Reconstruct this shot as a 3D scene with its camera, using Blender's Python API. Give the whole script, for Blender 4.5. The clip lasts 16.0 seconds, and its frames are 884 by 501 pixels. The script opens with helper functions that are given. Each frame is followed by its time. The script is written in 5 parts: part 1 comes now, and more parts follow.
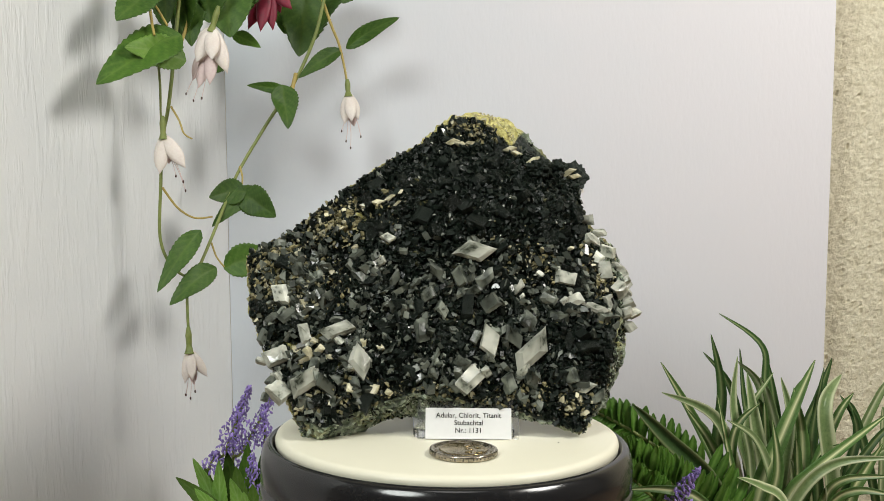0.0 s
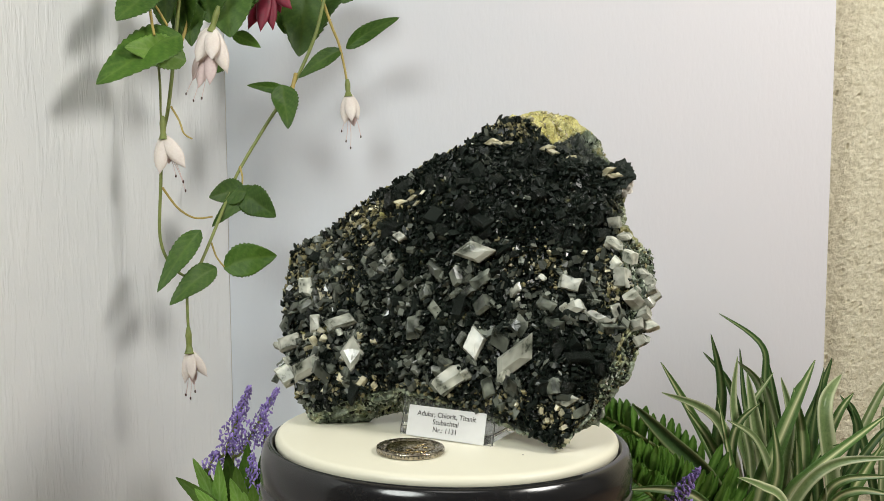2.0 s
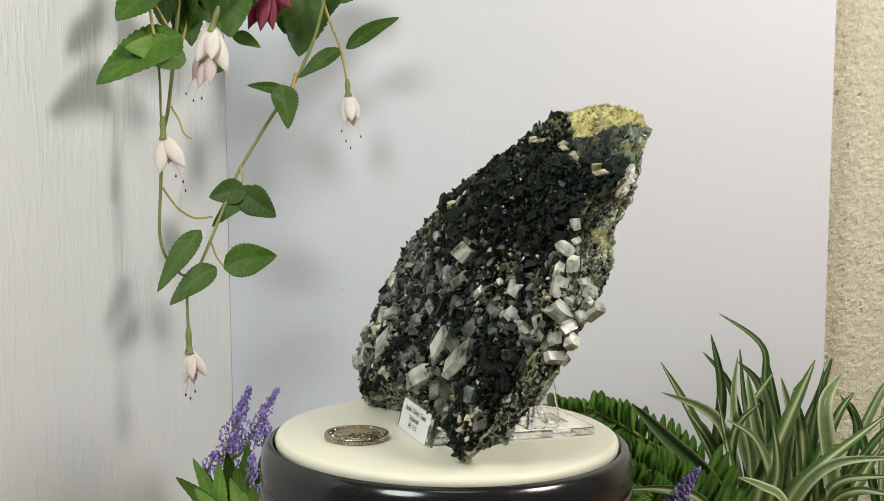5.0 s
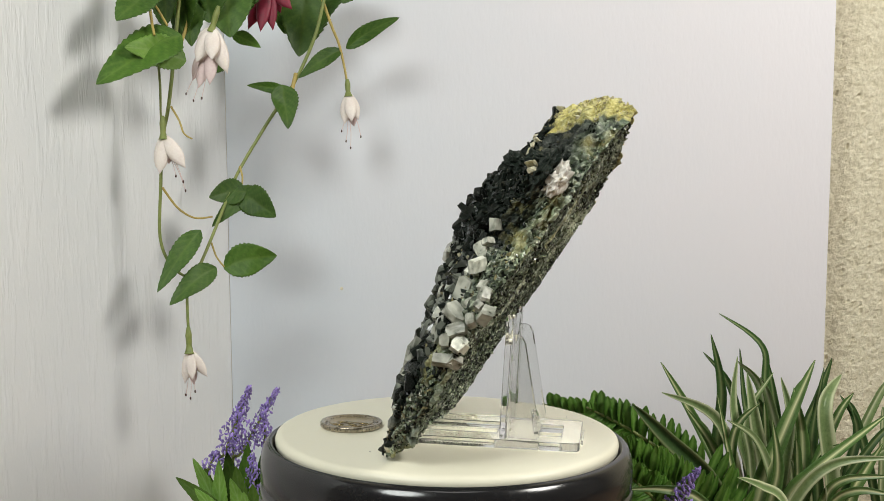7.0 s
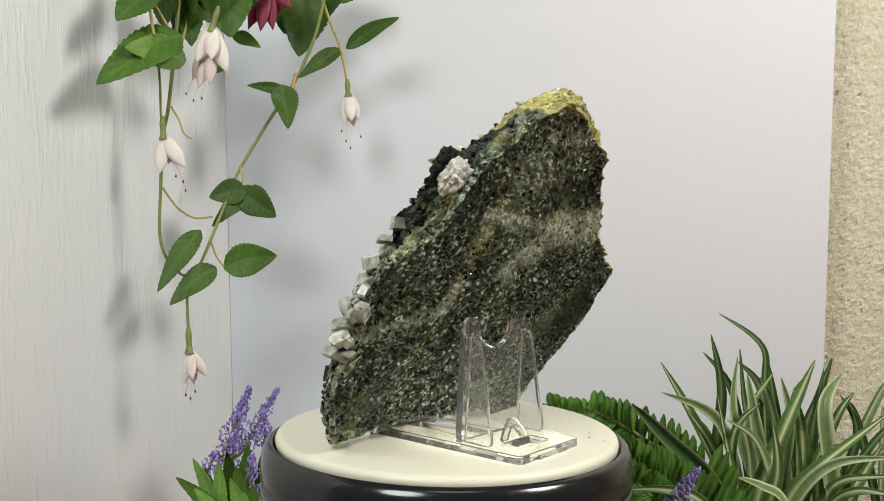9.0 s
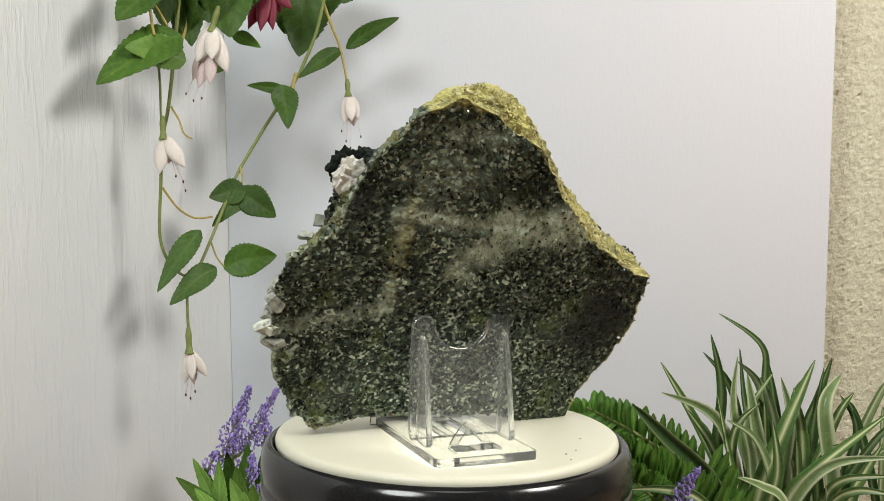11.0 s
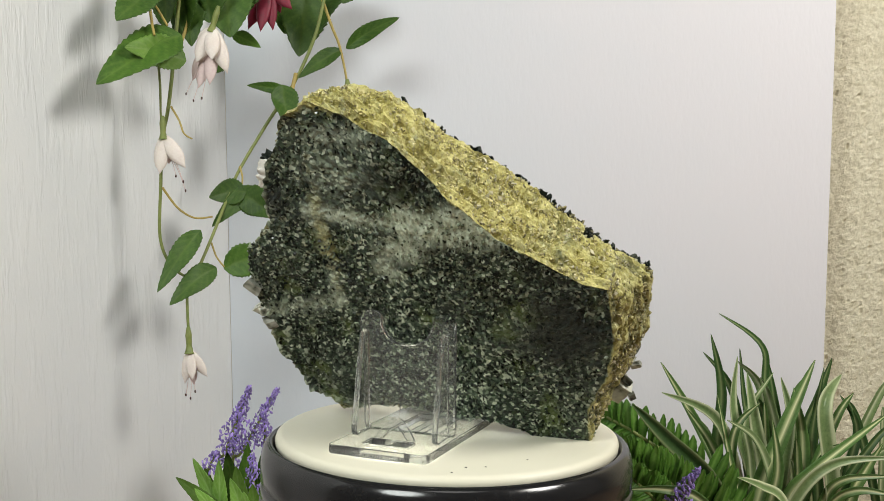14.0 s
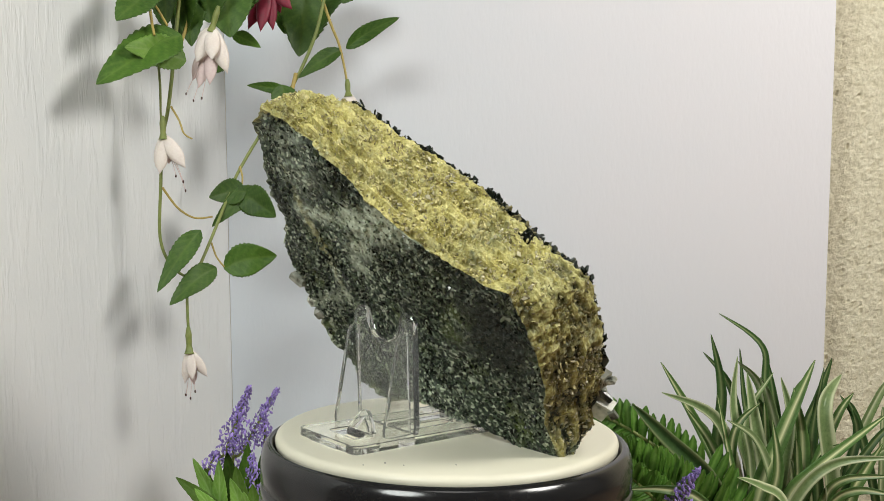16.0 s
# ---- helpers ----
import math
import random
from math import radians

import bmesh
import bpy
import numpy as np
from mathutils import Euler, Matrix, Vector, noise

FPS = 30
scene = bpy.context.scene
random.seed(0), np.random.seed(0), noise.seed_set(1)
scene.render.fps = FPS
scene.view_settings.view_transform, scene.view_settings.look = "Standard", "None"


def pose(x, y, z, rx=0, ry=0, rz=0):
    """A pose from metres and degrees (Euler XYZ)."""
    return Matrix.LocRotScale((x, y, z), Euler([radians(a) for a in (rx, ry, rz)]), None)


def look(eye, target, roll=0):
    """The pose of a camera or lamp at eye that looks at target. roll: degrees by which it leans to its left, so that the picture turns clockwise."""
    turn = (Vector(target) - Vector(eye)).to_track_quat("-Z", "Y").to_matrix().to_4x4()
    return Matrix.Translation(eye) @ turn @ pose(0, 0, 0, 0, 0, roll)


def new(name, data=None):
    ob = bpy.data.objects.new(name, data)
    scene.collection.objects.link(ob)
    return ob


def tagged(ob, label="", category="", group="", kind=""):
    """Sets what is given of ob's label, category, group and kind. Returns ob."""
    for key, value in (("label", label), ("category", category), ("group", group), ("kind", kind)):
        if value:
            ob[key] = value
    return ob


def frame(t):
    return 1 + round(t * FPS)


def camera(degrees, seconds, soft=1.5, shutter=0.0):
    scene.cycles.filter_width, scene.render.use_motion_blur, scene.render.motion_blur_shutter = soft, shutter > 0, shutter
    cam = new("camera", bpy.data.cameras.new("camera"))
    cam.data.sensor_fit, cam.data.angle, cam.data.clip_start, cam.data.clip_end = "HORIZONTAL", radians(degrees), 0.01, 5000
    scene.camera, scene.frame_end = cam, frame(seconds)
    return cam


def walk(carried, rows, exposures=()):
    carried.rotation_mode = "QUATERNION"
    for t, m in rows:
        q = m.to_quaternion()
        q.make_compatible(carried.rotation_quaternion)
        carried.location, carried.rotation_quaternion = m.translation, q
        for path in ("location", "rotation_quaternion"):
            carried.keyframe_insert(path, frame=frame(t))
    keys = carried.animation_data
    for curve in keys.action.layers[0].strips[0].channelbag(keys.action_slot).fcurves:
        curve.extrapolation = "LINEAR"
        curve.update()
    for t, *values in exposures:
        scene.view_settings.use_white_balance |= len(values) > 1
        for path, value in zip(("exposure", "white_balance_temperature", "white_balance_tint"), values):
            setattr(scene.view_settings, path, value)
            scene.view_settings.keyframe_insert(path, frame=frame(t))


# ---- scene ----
cam = camera(47.94, 16.0, soft=0.8)
CAM_POSE = look((0.0, -0.40669, 0.09777), (-0.009765, 0.59159, 0.03941), 0.94)
walk(cam, [(0.0, CAM_POSE), (16.0, CAM_POSE)], exposures=[(0.0, 0.0), (16.0, 0.0)])
TURN_RATE = 14.57  # degrees a second, clockwise from above

TABLE_X = -0.0007  # the turntable's axis

# ---- light: two desk lamps before the niche, an added weak fill from overhead ----
world = bpy.data.worlds.new("world")
scene.world = world
world.use_nodes = True
world.node_tree.nodes["Background"].inputs[0].default_value = (0.86, 0.93, 1.0, 1)
world.node_tree.nodes["Background"].inputs[1].default_value = 0.25


def area_lamp(name, eye, target, watts, size, colour):
    data = bpy.data.lights.new(name, "AREA")
    data.shape, data.size, data.energy, data.color = "DISK", size, watts, colour
    ob = new(name, data)
    ob.matrix_world = look(eye, target)
    return ob


area_lamp("desk_lamp_light", (0.54, -0.21, 0.54), (0.0, 0.08, 0.04), 4.4, 0.24, (1.0, 0.975, 0.915))
area_lamp("desk_lamp_light", (-0.25, -0.44, 0.46), (0.0, 0.10, 0.06), 2.65, 0.24, (0.95, 0.99, 0.95))
# added soft fill for the front faces, no known source
area_lamp("overhead_fill_light", (0.1, -0.5, 1.75), (0.0, 0.0, 0.0), 4.0, 0.7, (1.0, 0.99, 0.95))


# ---- materials ----
def nodes_of(name):
    m = bpy.data.materials.new(name)
    m.use_nodes = True
    nt = m.node_tree
    return m, nt, nt.nodes["Principled BSDF"]


def link(nt, a, b):
    nt.links.new(a, b)


def coords(nt, scale=(1, 1, 1)):
    tc = nt.nodes.new("ShaderNodeTexCoord")
    mp = nt.nodes.new("ShaderNodeMapping")
    mp.inputs["Scale"].default_value = scale
    link(nt, tc.outputs["Object"], mp.inputs[0])
    return mp.outputs[0]


def noise_tex(nt, vec, scale, detail=4.0, rough=0.6):
    n = nt.nodes.new("ShaderNodeTexNoise")
    n.inputs["Scale"].default_value, n.inputs["Detail"].default_value, n.inputs["Roughness"].default_value = scale, detail, rough
    link(nt, vec, n.inputs["Vector"])
    return n.outputs["Fac"]


def ramp(nt, fac, stops):
    r = nt.nodes.new("ShaderNodeValToRGB")
    els = r.color_ramp.elements
    while len(els) < len(stops):
        els.new(0.5)
    for e, (p, c) in zip(els, stops):
        e.position, e.color = p, (*c, 1) if len(c) == 3 else c
    link(nt, fac, r.inputs[0])
    return r.outputs[0]


def mix(nt, fac, a, b, blend="MIX"):
    n = nt.nodes.new("ShaderNodeMix")
    n.data_type, n.blend_type = "RGBA", blend
    for sock, val in ((n.inputs[0], fac), (n.inputs[6], a), (n.inputs[7], b)):
        if isinstance(val, (int, float)):
            sock.default_value = val
        elif isinstance(val, tuple):
            sock.default_value = (*val, 1)
        else:
            link(nt, val, sock)
    return n.outputs[2]


def math_node(nt, op, a, b):
    n = nt.nodes.new("ShaderNodeMath")
    n.operation = op
    for sock, val in ((n.inputs[0], a), (n.inputs[1], b)):
        if isinstance(val, (int, float)):
            sock.default_value = val
        else:
            link(nt, val, sock)
    return n.outputs[0]


def bump(nt, bsdf, height, strength, distance):
    b = nt.nodes.new("ShaderNodeBump")
    b.inputs["Strength"].default_value, b.inputs["Distance"].default_value = strength, distance
    link(nt, height, b.inputs["Height"])
    link(nt, b.outputs[0], bsdf.inputs["Normal"])


def mottled(name, dark, light, scale, rough=0.5, fine=None, height=0.0, strength=0.5, stretch=(1, 1, 1), island=0.0, metal=0.0, spec=0.5,
            trans=0.0, sss=0.0):
    """A surface that varies at two scales between two colours, with relief."""
    m, nt, b = nodes_of(name)
    v = coords(nt, stretch)
    big = noise_tex(nt, v, scale, 3)
    small = noise_tex(nt, v, fine or scale * 8, 4)
    f = math_node(nt, "ADD", math_node(nt, "MULTIPLY", big, 0.6), math_node(nt, "MULTIPLY", small, 0.4))
    col = ramp(nt, f, [(0.3, dark), (0.7, light)])
    if island:
        geo = nt.nodes.new("ShaderNodeNewGeometry")
        info = nt.nodes.new("ShaderNodeObjectInfo")
        r = math_node(nt, "FRACT", math_node(nt, "ADD", geo.outputs["Random Per Island"], info.outputs["Random"]), 0.0)
        val = math_node(nt, "ADD", math_node(nt, "MULTIPLY", r, 2 * island), 1 - island)
        hsv = nt.nodes.new("ShaderNodeHueSaturation")
        link(nt, col, hsv.inputs["Color"])
        link(nt, val, hsv.inputs["Value"])
        col = hsv.outputs[0]
    link(nt, col, b.inputs["Base Color"])
    gloss = ramp(nt, small, [(0.3, (rough * 0.8,) * 3), (0.7, (min(1, rough * 1.2),) * 3)])
    if island:
        gloss = math_node(nt, "MULTIPLY", gloss, math_node(nt, "ADD", math_node(nt, "MULTIPLY", r, 1.5), 0.3))
    link(nt, gloss, b.inputs["Roughness"])
    b.inputs["Metallic"].default_value = metal
    b.inputs["Specular IOR Level"].default_value = spec
    b.inputs["Transmission Weight"].default_value = trans
    if sss:
        b.inputs["Subsurface Weight"].default_value = sss
        b.inputs["Subsurface Radius"].default_value = (0.003, 0.003, 0.0025)
        b.inputs["Subsurface Scale"].default_value = 1.0
    if height:
        bump(nt, b, f, strength, height)
    return m


def backdrop_card():
    """Card whose colour runs from cool blue to blush rightwards and upwards, with a fine woven grain."""
    m, nt, b = nodes_of("lavender_card")
    v = coords(nt)
    sep = nt.nodes.new("ShaderNodeSeparateXYZ")
    link(nt, v, sep.inputs[0])
    cloud = noise_tex(nt, v, 7, 3)
    f = math_node(nt, "ADD", math_node(nt, "MULTIPLY", sep.outputs[0], 2.1), math_node(nt, "MULTIPLY", cloud, 0.75))
    f = math_node(nt, "ADD", f, math_node(nt, "MULTIPLY", sep.outputs[2], 0.7))
    col = ramp(nt, f, [(0.05, (0.64, 0.69, 0.745)), (0.40, (0.70, 0.72, 0.765)), (0.85, (0.75, 0.728, 0.765))])
    weave = noise_tex(nt, coords(nt, (1, 1, 0.3)), 420, 3)
    link(nt, mix(nt, math_node(nt, "MULTIPLY", weave, 0.10), col, (0.85, 0.85, 0.87)), b.inputs["Base Color"])
    b.inputs["Roughness"].default_value = 0.6
    bump(nt, b, weave, 0.3, 0.0004)
    return m


def embossed_card():
    """White wallpaper card with runs of raised drips."""
    m, nt, b = nodes_of("embossed_white_card")
    v = coords(nt)
    stretched = coords(nt, (1, 1, 0.16))
    warp = noise_tex(nt, stretched, 190, 3, 0.55)
    runs = ramp(nt, warp, [(0.50, (0, 0, 0)), (0.66, (1, 1, 1))])
    fine = noise_tex(nt, coords(nt, (1, 1, 0.4)), 620, 3)
    broad = noise_tex(nt, v, 14, 3)
    col = ramp(nt, broad, [(0.3, (0.75, 0.77, 0.78)), (0.7, (0.80, 0.81, 0.81))])
    link(nt, col, b.inputs["Base Color"])
    link(nt, ramp(nt, warp, [(0.4, (0.42,) * 3), (0.7, (0.30,) * 3)]), b.inputs["Roughness"])
    h = math_node(nt, "ADD", runs, math_node(nt, "MULTIPLY", fine, 0.35))
    bump(nt, b, h, 0.35, 0.0007)
    return m


M_BOARD = backdrop_card()
M_PANEL = embossed_card()
M_STUCCO = mottled("cream_stucco", (0.54, 0.485, 0.33), (0.88, 0.83, 0.665), 190, 0.85, fine=480, height=0.0028, strength=0.95)
M_PLASTER = mottled("wall_paint", (0.66, 0.65, 0.63), (0.72, 0.71, 0.69), 2, 0.8)
M_TABLE = mottled("table_wood", (0.20, 0.13, 0.08), (0.30, 0.20, 0.12), 8, 0.5, stretch=(1, 6, 1))
M_PLATE = mottled("cream_plastic", (0.79, 0.76, 0.61), (0.82, 0.79, 0.64), 12, 0.42, fine=300, height=0.0001, strength=0.2)
M_BLACK = mottled("black_gloss_plastic", (0.010, 0.010, 0.011), (0.017, 0.017, 0.018), 20, 0.16, fine=500)
M_SILVER = mottled("worn_nickel", (0.30, 0.26, 0.20), (0.50, 0.45, 0.36), 200, 0.26, fine=900, metal=1.0, height=0.0002, strength=0.3)
M_BRASS = mottled("worn_brass", (0.30, 0.24, 0.13), (0.48, 0.39, 0.22), 200, 0.24, fine=900, metal=1.0, height=0.0003, strength=0.5)
M_PAPER = mottled("label_paper", (0.80, 0.80, 0.80), (0.84, 0.84, 0.84), 60, 0.6)
M_INK = mottled("black_ink", (0.015, 0.015, 0.015), (0.03, 0.03, 0.03), 60, 0.6)


def acrylic(name, tint):
    m, nt, b = nodes_of(name)
    v = coords(nt)
    scratches = noise_tex(nt, v, 300, 3)
    link(nt, ramp(nt, scratches, [(0.45, (0.02,) * 3), (0.75, (0.08,) * 3)]), b.inputs["Roughness"])
    b.inputs["Base Color"].default_value = (*tint, 1)
    b.inputs["Transmission Weight"].default_value, b.inputs["IOR"].default_value = 0.97, 1.42
    return m


M_ACRYLIC = acrylic("clear_acrylic", (0.925, 0.93, 0.92))
# clear acrylic too; its shade on the plate is put into this grey tint
M_ACRYLIC_BASE = acrylic("shade_tinted_acrylic", (0.89, 0.89, 0.87))


def rock_material():
    m, nt, b = nodes_of("chlorite_adularia_rock")
    v = coords(nt)
    warp = noise_tex(nt, v, 120, 3)

    def attr(name):
        a = nt.nodes.new("ShaderNodeAttribute")
        a.attribute_name = name
        return a.outputs["Fac"]
    cell = nt.nodes.new("ShaderNodeTexVoronoi")
    cell.inputs["Scale"].default_value, cell.inputs["Randomness"].default_value = 800, 1.0
    link(nt, v, cell.inputs["Vector"])
    sep = nt.nodes.new("ShaderNodeSeparateColor")
    link(nt, cell.outputs["Color"], sep.inputs[0])
    grains = ramp(nt, sep.outputs[0], [(0.0, (0.003, 0.007, 0.004)), (0.32, (0.012, 0.026, 0.013)), (0.56, (0.046, 0.076, 0.044)), (0.78, (0.16, 0.205, 0.135)), (0.97, (0.58, 0.63, 0.49))])
    patches = noise_tex(nt, v, 38, 4)
    base = mix(nt, ramp(nt, patches, [(0.50, (0, 0, 0)), (0.66, (0.65,) * 3)]), grains, (0.012, 0.018, 0.011))
    olive = noise_tex(nt, v, 60, 3)
    base = mix(nt, ramp(nt, olive, [(0.55, (0, 0, 0)), (0.68, (0.6,) * 3)]), base, (0.11, 0.15, 0.03))
    fine = noise_tex(nt, v, 900, 4)
    black = ramp(nt, fine, [(0.35, (0.002, 0.005, 0.003)), (0.7, (0.011, 0.018, 0.012))])
    base = mix(nt, attr("chlorite"), base, black)
    white = ramp(nt, fine, [(0.3, (0.42, 0.50, 0.36)), (0.7, (0.74, 0.80, 0.65))])
    base = mix(nt, attr("vein"), base, white)
    yel = ramp(nt, math_node(nt, "ADD", math_node(nt, "MULTIPLY", warp, 0.5), math_node(nt, "MULTIPLY", fine, 0.5)),
               [(0.33, (0.15, 0.115, 0.035)), (0.46, (0.46, 0.41, 0.12)), (0.62, (0.74, 0.69, 0.30)), (0.75, (0.80, 0.77, 0.52))])
    base = mix(nt, attr("epidote"), base, yel)
    link(nt, base, b.inputs["Base Color"])
    link(nt, ramp(nt, sep.outputs[1], [(0.0, (0.12,) * 3), (0.25, (0.4,) * 3), (1.0, (0.8,) * 3)]), b.inputs["Roughness"])
    h = math_node(nt, "ADD", math_node(nt, "MULTIPLY", sep.outputs[2], 0.7), math_node(nt, "MULTIPLY", fine, 0.6))
    bump(nt, b, h, 0.9, 0.0012)
    return m


M_ROCK = rock_material()
def feldspar(name, dark, light, soil, soil_from, sss, least=0.45):
    """Milky crystal with cloudy bands and dark chlorite grown into it."""
    m, nt, b = nodes_of(name)
    v = coords(nt)
    geo, info = nt.nodes.new("ShaderNodeNewGeometry"), nt.nodes.new("ShaderNodeObjectInfo")
    r = math_node(nt, "FRACT", math_node(nt, "ADD", geo.outputs["Random Per Island"], info.outputs["Random"]), 0.0)
    shift = nt.nodes.new("ShaderNodeVectorMath")
    shift.operation = "ADD"
    comb = nt.nodes.new("ShaderNodeCombineXYZ")
    link(nt, math_node(nt, "MULTIPLY", r, 40.0), comb.inputs[0])
    link(nt, v, shift.inputs[0])
    link(nt, comb.outputs[0], shift.inputs[1])
    cloud = noise_tex(nt, shift.outputs[0], soil, 2, 0.45)
    fine = noise_tex(nt, shift.outputs[0], soil * 5, 2)
    col = ramp(nt, cloud, [(0.30, dark), (0.62, light)])
    spots = ramp(nt, math_node(nt, "ADD", math_node(nt, "MULTIPLY", cloud, 0.65), math_node(nt, "MULTIPLY", fine, 0.35)), [(soil_from - 0.10, (0.9,) * 3), (soil_from, (0, 0, 0))])
    col = mix(nt, spots, col, (0.018, 0.022, 0.014))
    hsv = nt.nodes.new("ShaderNodeHueSaturation")
    link(nt, col, hsv.inputs["Color"])
    link(nt, math_node(nt, "ADD", math_node(nt, "MULTIPLY", math_node(nt, "MULTIPLY", r, r), 1.3 - least), least), hsv.inputs["Value"])
    link(nt, hsv.outputs[0], b.inputs["Base Color"])
    link(nt, math_node(nt, "ADD", math_node(nt, "MULTIPLY", fine, 0.12), math_node(nt, "MULTIPLY", r, 0.38)), b.inputs["Roughness"])
    if sss:
        b.inputs["Subsurface Weight"].default_value = sss
        b.inputs["Subsurface Radius"].default_value = (0.003, 0.003, 0.0025)
        b.inputs["Subsurface Scale"].default_value = 1.0
    bump(nt, b, fine, 0.25, 0.0004)
    return m


M_X_WHITE = feldspar("milky_feldspar", (0.20, 0.215, 0.17), (0.66, 0.665, 0.57), 1.9, 0.42, 0.10, 0.72)
M_X_GREY = feldspar("grey_feldspar", (0.016, 0.023, 0.017), (0.215, 0.235, 0.19), 1.5, 0.46, 0.0)
M_X_CREAM = feldspar("cream_feldspar", (0.30, 0.27, 0.15), (0.66, 0.62, 0.44), 1.8, 0.36, 0.2, 0.75)
M_NODULE = feldspar("white_nodule_feldspar", (0.40, 0.38, 0.33), (0.74, 0.71, 0.65), 170, 0.33, 0.1, 0.95)
M_X_PALE = feldspar("pale_quartz", (0.034, 0.056, 0.030), (0.34, 0.40, 0.265), 1.6, 0.44, 0.0)
M_X_TAN = mottled("olive_crumb", (0.12, 0.105, 0.045), (0.32, 0.285, 0.15), 200, 0.7, fine=1100, island=0.3, height=0.0004, strength=0.7)
M_X_DARK = mottled("chlorite_coated_crystal", (0.0015, 0.0036, 0.0022), (0.010, 0.016, 0.011), 200, 0.34, fine=1100, island=0.5, height=0.0005, strength=0.8, spec=0.24)
M_X_YELLOW = mottled("epidote_crumb", (0.34, 0.29, 0.10), (0.68, 0.63, 0.34), 200, 0.6, fine=1100, island=0.35, height=0.0004, strength=0.7)


# ---- building helpers ----
def mesh_of(name, bm, material, smooth=False):
    me = bpy.data.meshes.new(name)
    bmesh.ops.recalc_face_normals(bm, faces=bm.faces)
    bm.to_mesh(me)
    bm.free()
    me.materials.append(material)
    if smooth:
        me.polygons.foreach_set("use_smooth", [True] * len(me.polygons))
    return me


def part(name, bm, material, parent, label="", smooth=False):
    ob = new(name, mesh_of(name, bm, material, smooth))
    ob.parent = parent
    return tagged(ob, label)


def block(bm, x0, y0, z0, x1, y1, z1, bevel=0.0, m=None):
    r = bmesh.ops.create_cube(bm, size=1)
    mm = Matrix.Translation(((x0 + x1) / 2, (y0 + y1) / 2, (z0 + z1) / 2)) @ Matrix.Diagonal((x1 - x0, y1 - y0, z1 - z0, 1))
    bmesh.ops.transform(bm, matrix=(m @ mm) if m else mm, verts=r["verts"])
    if bevel:
        edges = list({e for w in r["verts"] for e in w.link_edges})
        bmesh.ops.bevel(bm, geom=edges, offset=bevel, segments=2, profile=0.6, affect="EDGES")


def revolve(profile, steps=96):
    """A turned body from (radius, height) pairs, closed where the radius is 0."""
    bm = bmesh.new()
    rings = []
    for r, z in profile:
        if r == 0:
            rings.append([bm.verts.new((0, 0, z))])
        else:
            rings.append([bm.verts.new((r * math.cos(2 * math.pi * i / steps), r * math.sin(2 * math.pi * i / steps), z)) for i in range(steps)])
    for a, b in zip(rings, rings[1:]):
        for i in range(steps):
            j = (i + 1) % steps
            loop = [a[i % len(a)], a[j % len(a)], b[j % len(b)], b[i % len(b)]]
            loop = list(dict.fromkeys(loop))
            if len(loop) > 2:
                bm.faces.new(loop)
    return bm


def tube(bm, pts, radii, sides=7):
    """A smooth tube through pts."""
    pts = [Vector(p) for p in pts]
    dense, rad = [], []
    n = len(pts)
    for i in range(n - 1):
        p0, p1, p2, p3 = pts[max(i - 1, 0)], pts[i], pts[i + 1], pts[min(i + 2, n - 1)]
        for k in range(6):
            t = k / 6
            dense.append(0.5 * (2 * p1 + (p2 - p0) * t + (2 * p0 - 5 * p1 + 4 * p2 - p3) * t * t + (3 * p1 - p0 - 3 * p2 + p3) * t ** 3))
            rad.append(radii[i] * (1 - t) + radii[i + 1] * t)
    dense.append(pts[-1])
    rad.append(radii[-1])
    last, first = None, None
    for i, (p, r) in enumerate(zip(dense, rad)):
        d = (dense[min(i + 1, len(dense) - 1)] - dense[max(i - 1, 0)]).normalized()
        side = d.cross(Vector((0.31, 0.92, 0.23))).normalized()
        up = d.cross(side)
        ring = [bm.verts.new(p + r * (side * math.cos(2 * math.pi * k / sides) + up * math.sin(2 * math.pi * k / sides))) for k in range(sides)]
        if last:
            for k in range(sides):
                bm.faces.new((last[k], last[(k + 1) % sides], ring[(k + 1) % sides], ring[k]))
        first, last = first or ring, ring
    bm.faces.new(first)
    bm.faces.new(last)


def thing(name, label, category, group="", kind=""):
    return tagged(new(name), label, category, group, kind)


def structure(name, bm, material, label, smooth=False):
    return tagged(new(name, mesh_of(name, bm, material, smooth)), label, name.split("_")[0], kind="structure")


# ---- the niche: two leaning cards before a stucco wall, on a table in a room ----
def slab_between(name, corners, thick, material, label, cuts=1):
    """A card with four front corners (bottom left, bottom right, top right, top left), thickened away from the viewer."""
    a, b, c, d = [Vector(p) for p in corners]
    n = (b - a).cross(d - a).normalized()
    bm = bmesh.new()
    f = [bm.verts.new(p) for p in (a, b, c, d)]
    k = [bm.verts.new(p - n * thick) for p in (a, b, c, d)]
    bm.faces.new(f)
    bm.faces.new(k[::-1])
    for i in range(4):
        j = (i + 1) % 4
        bm.faces.new((f[i], f[j], k[j], k[i]))
    return structure(name, bm, material, label)


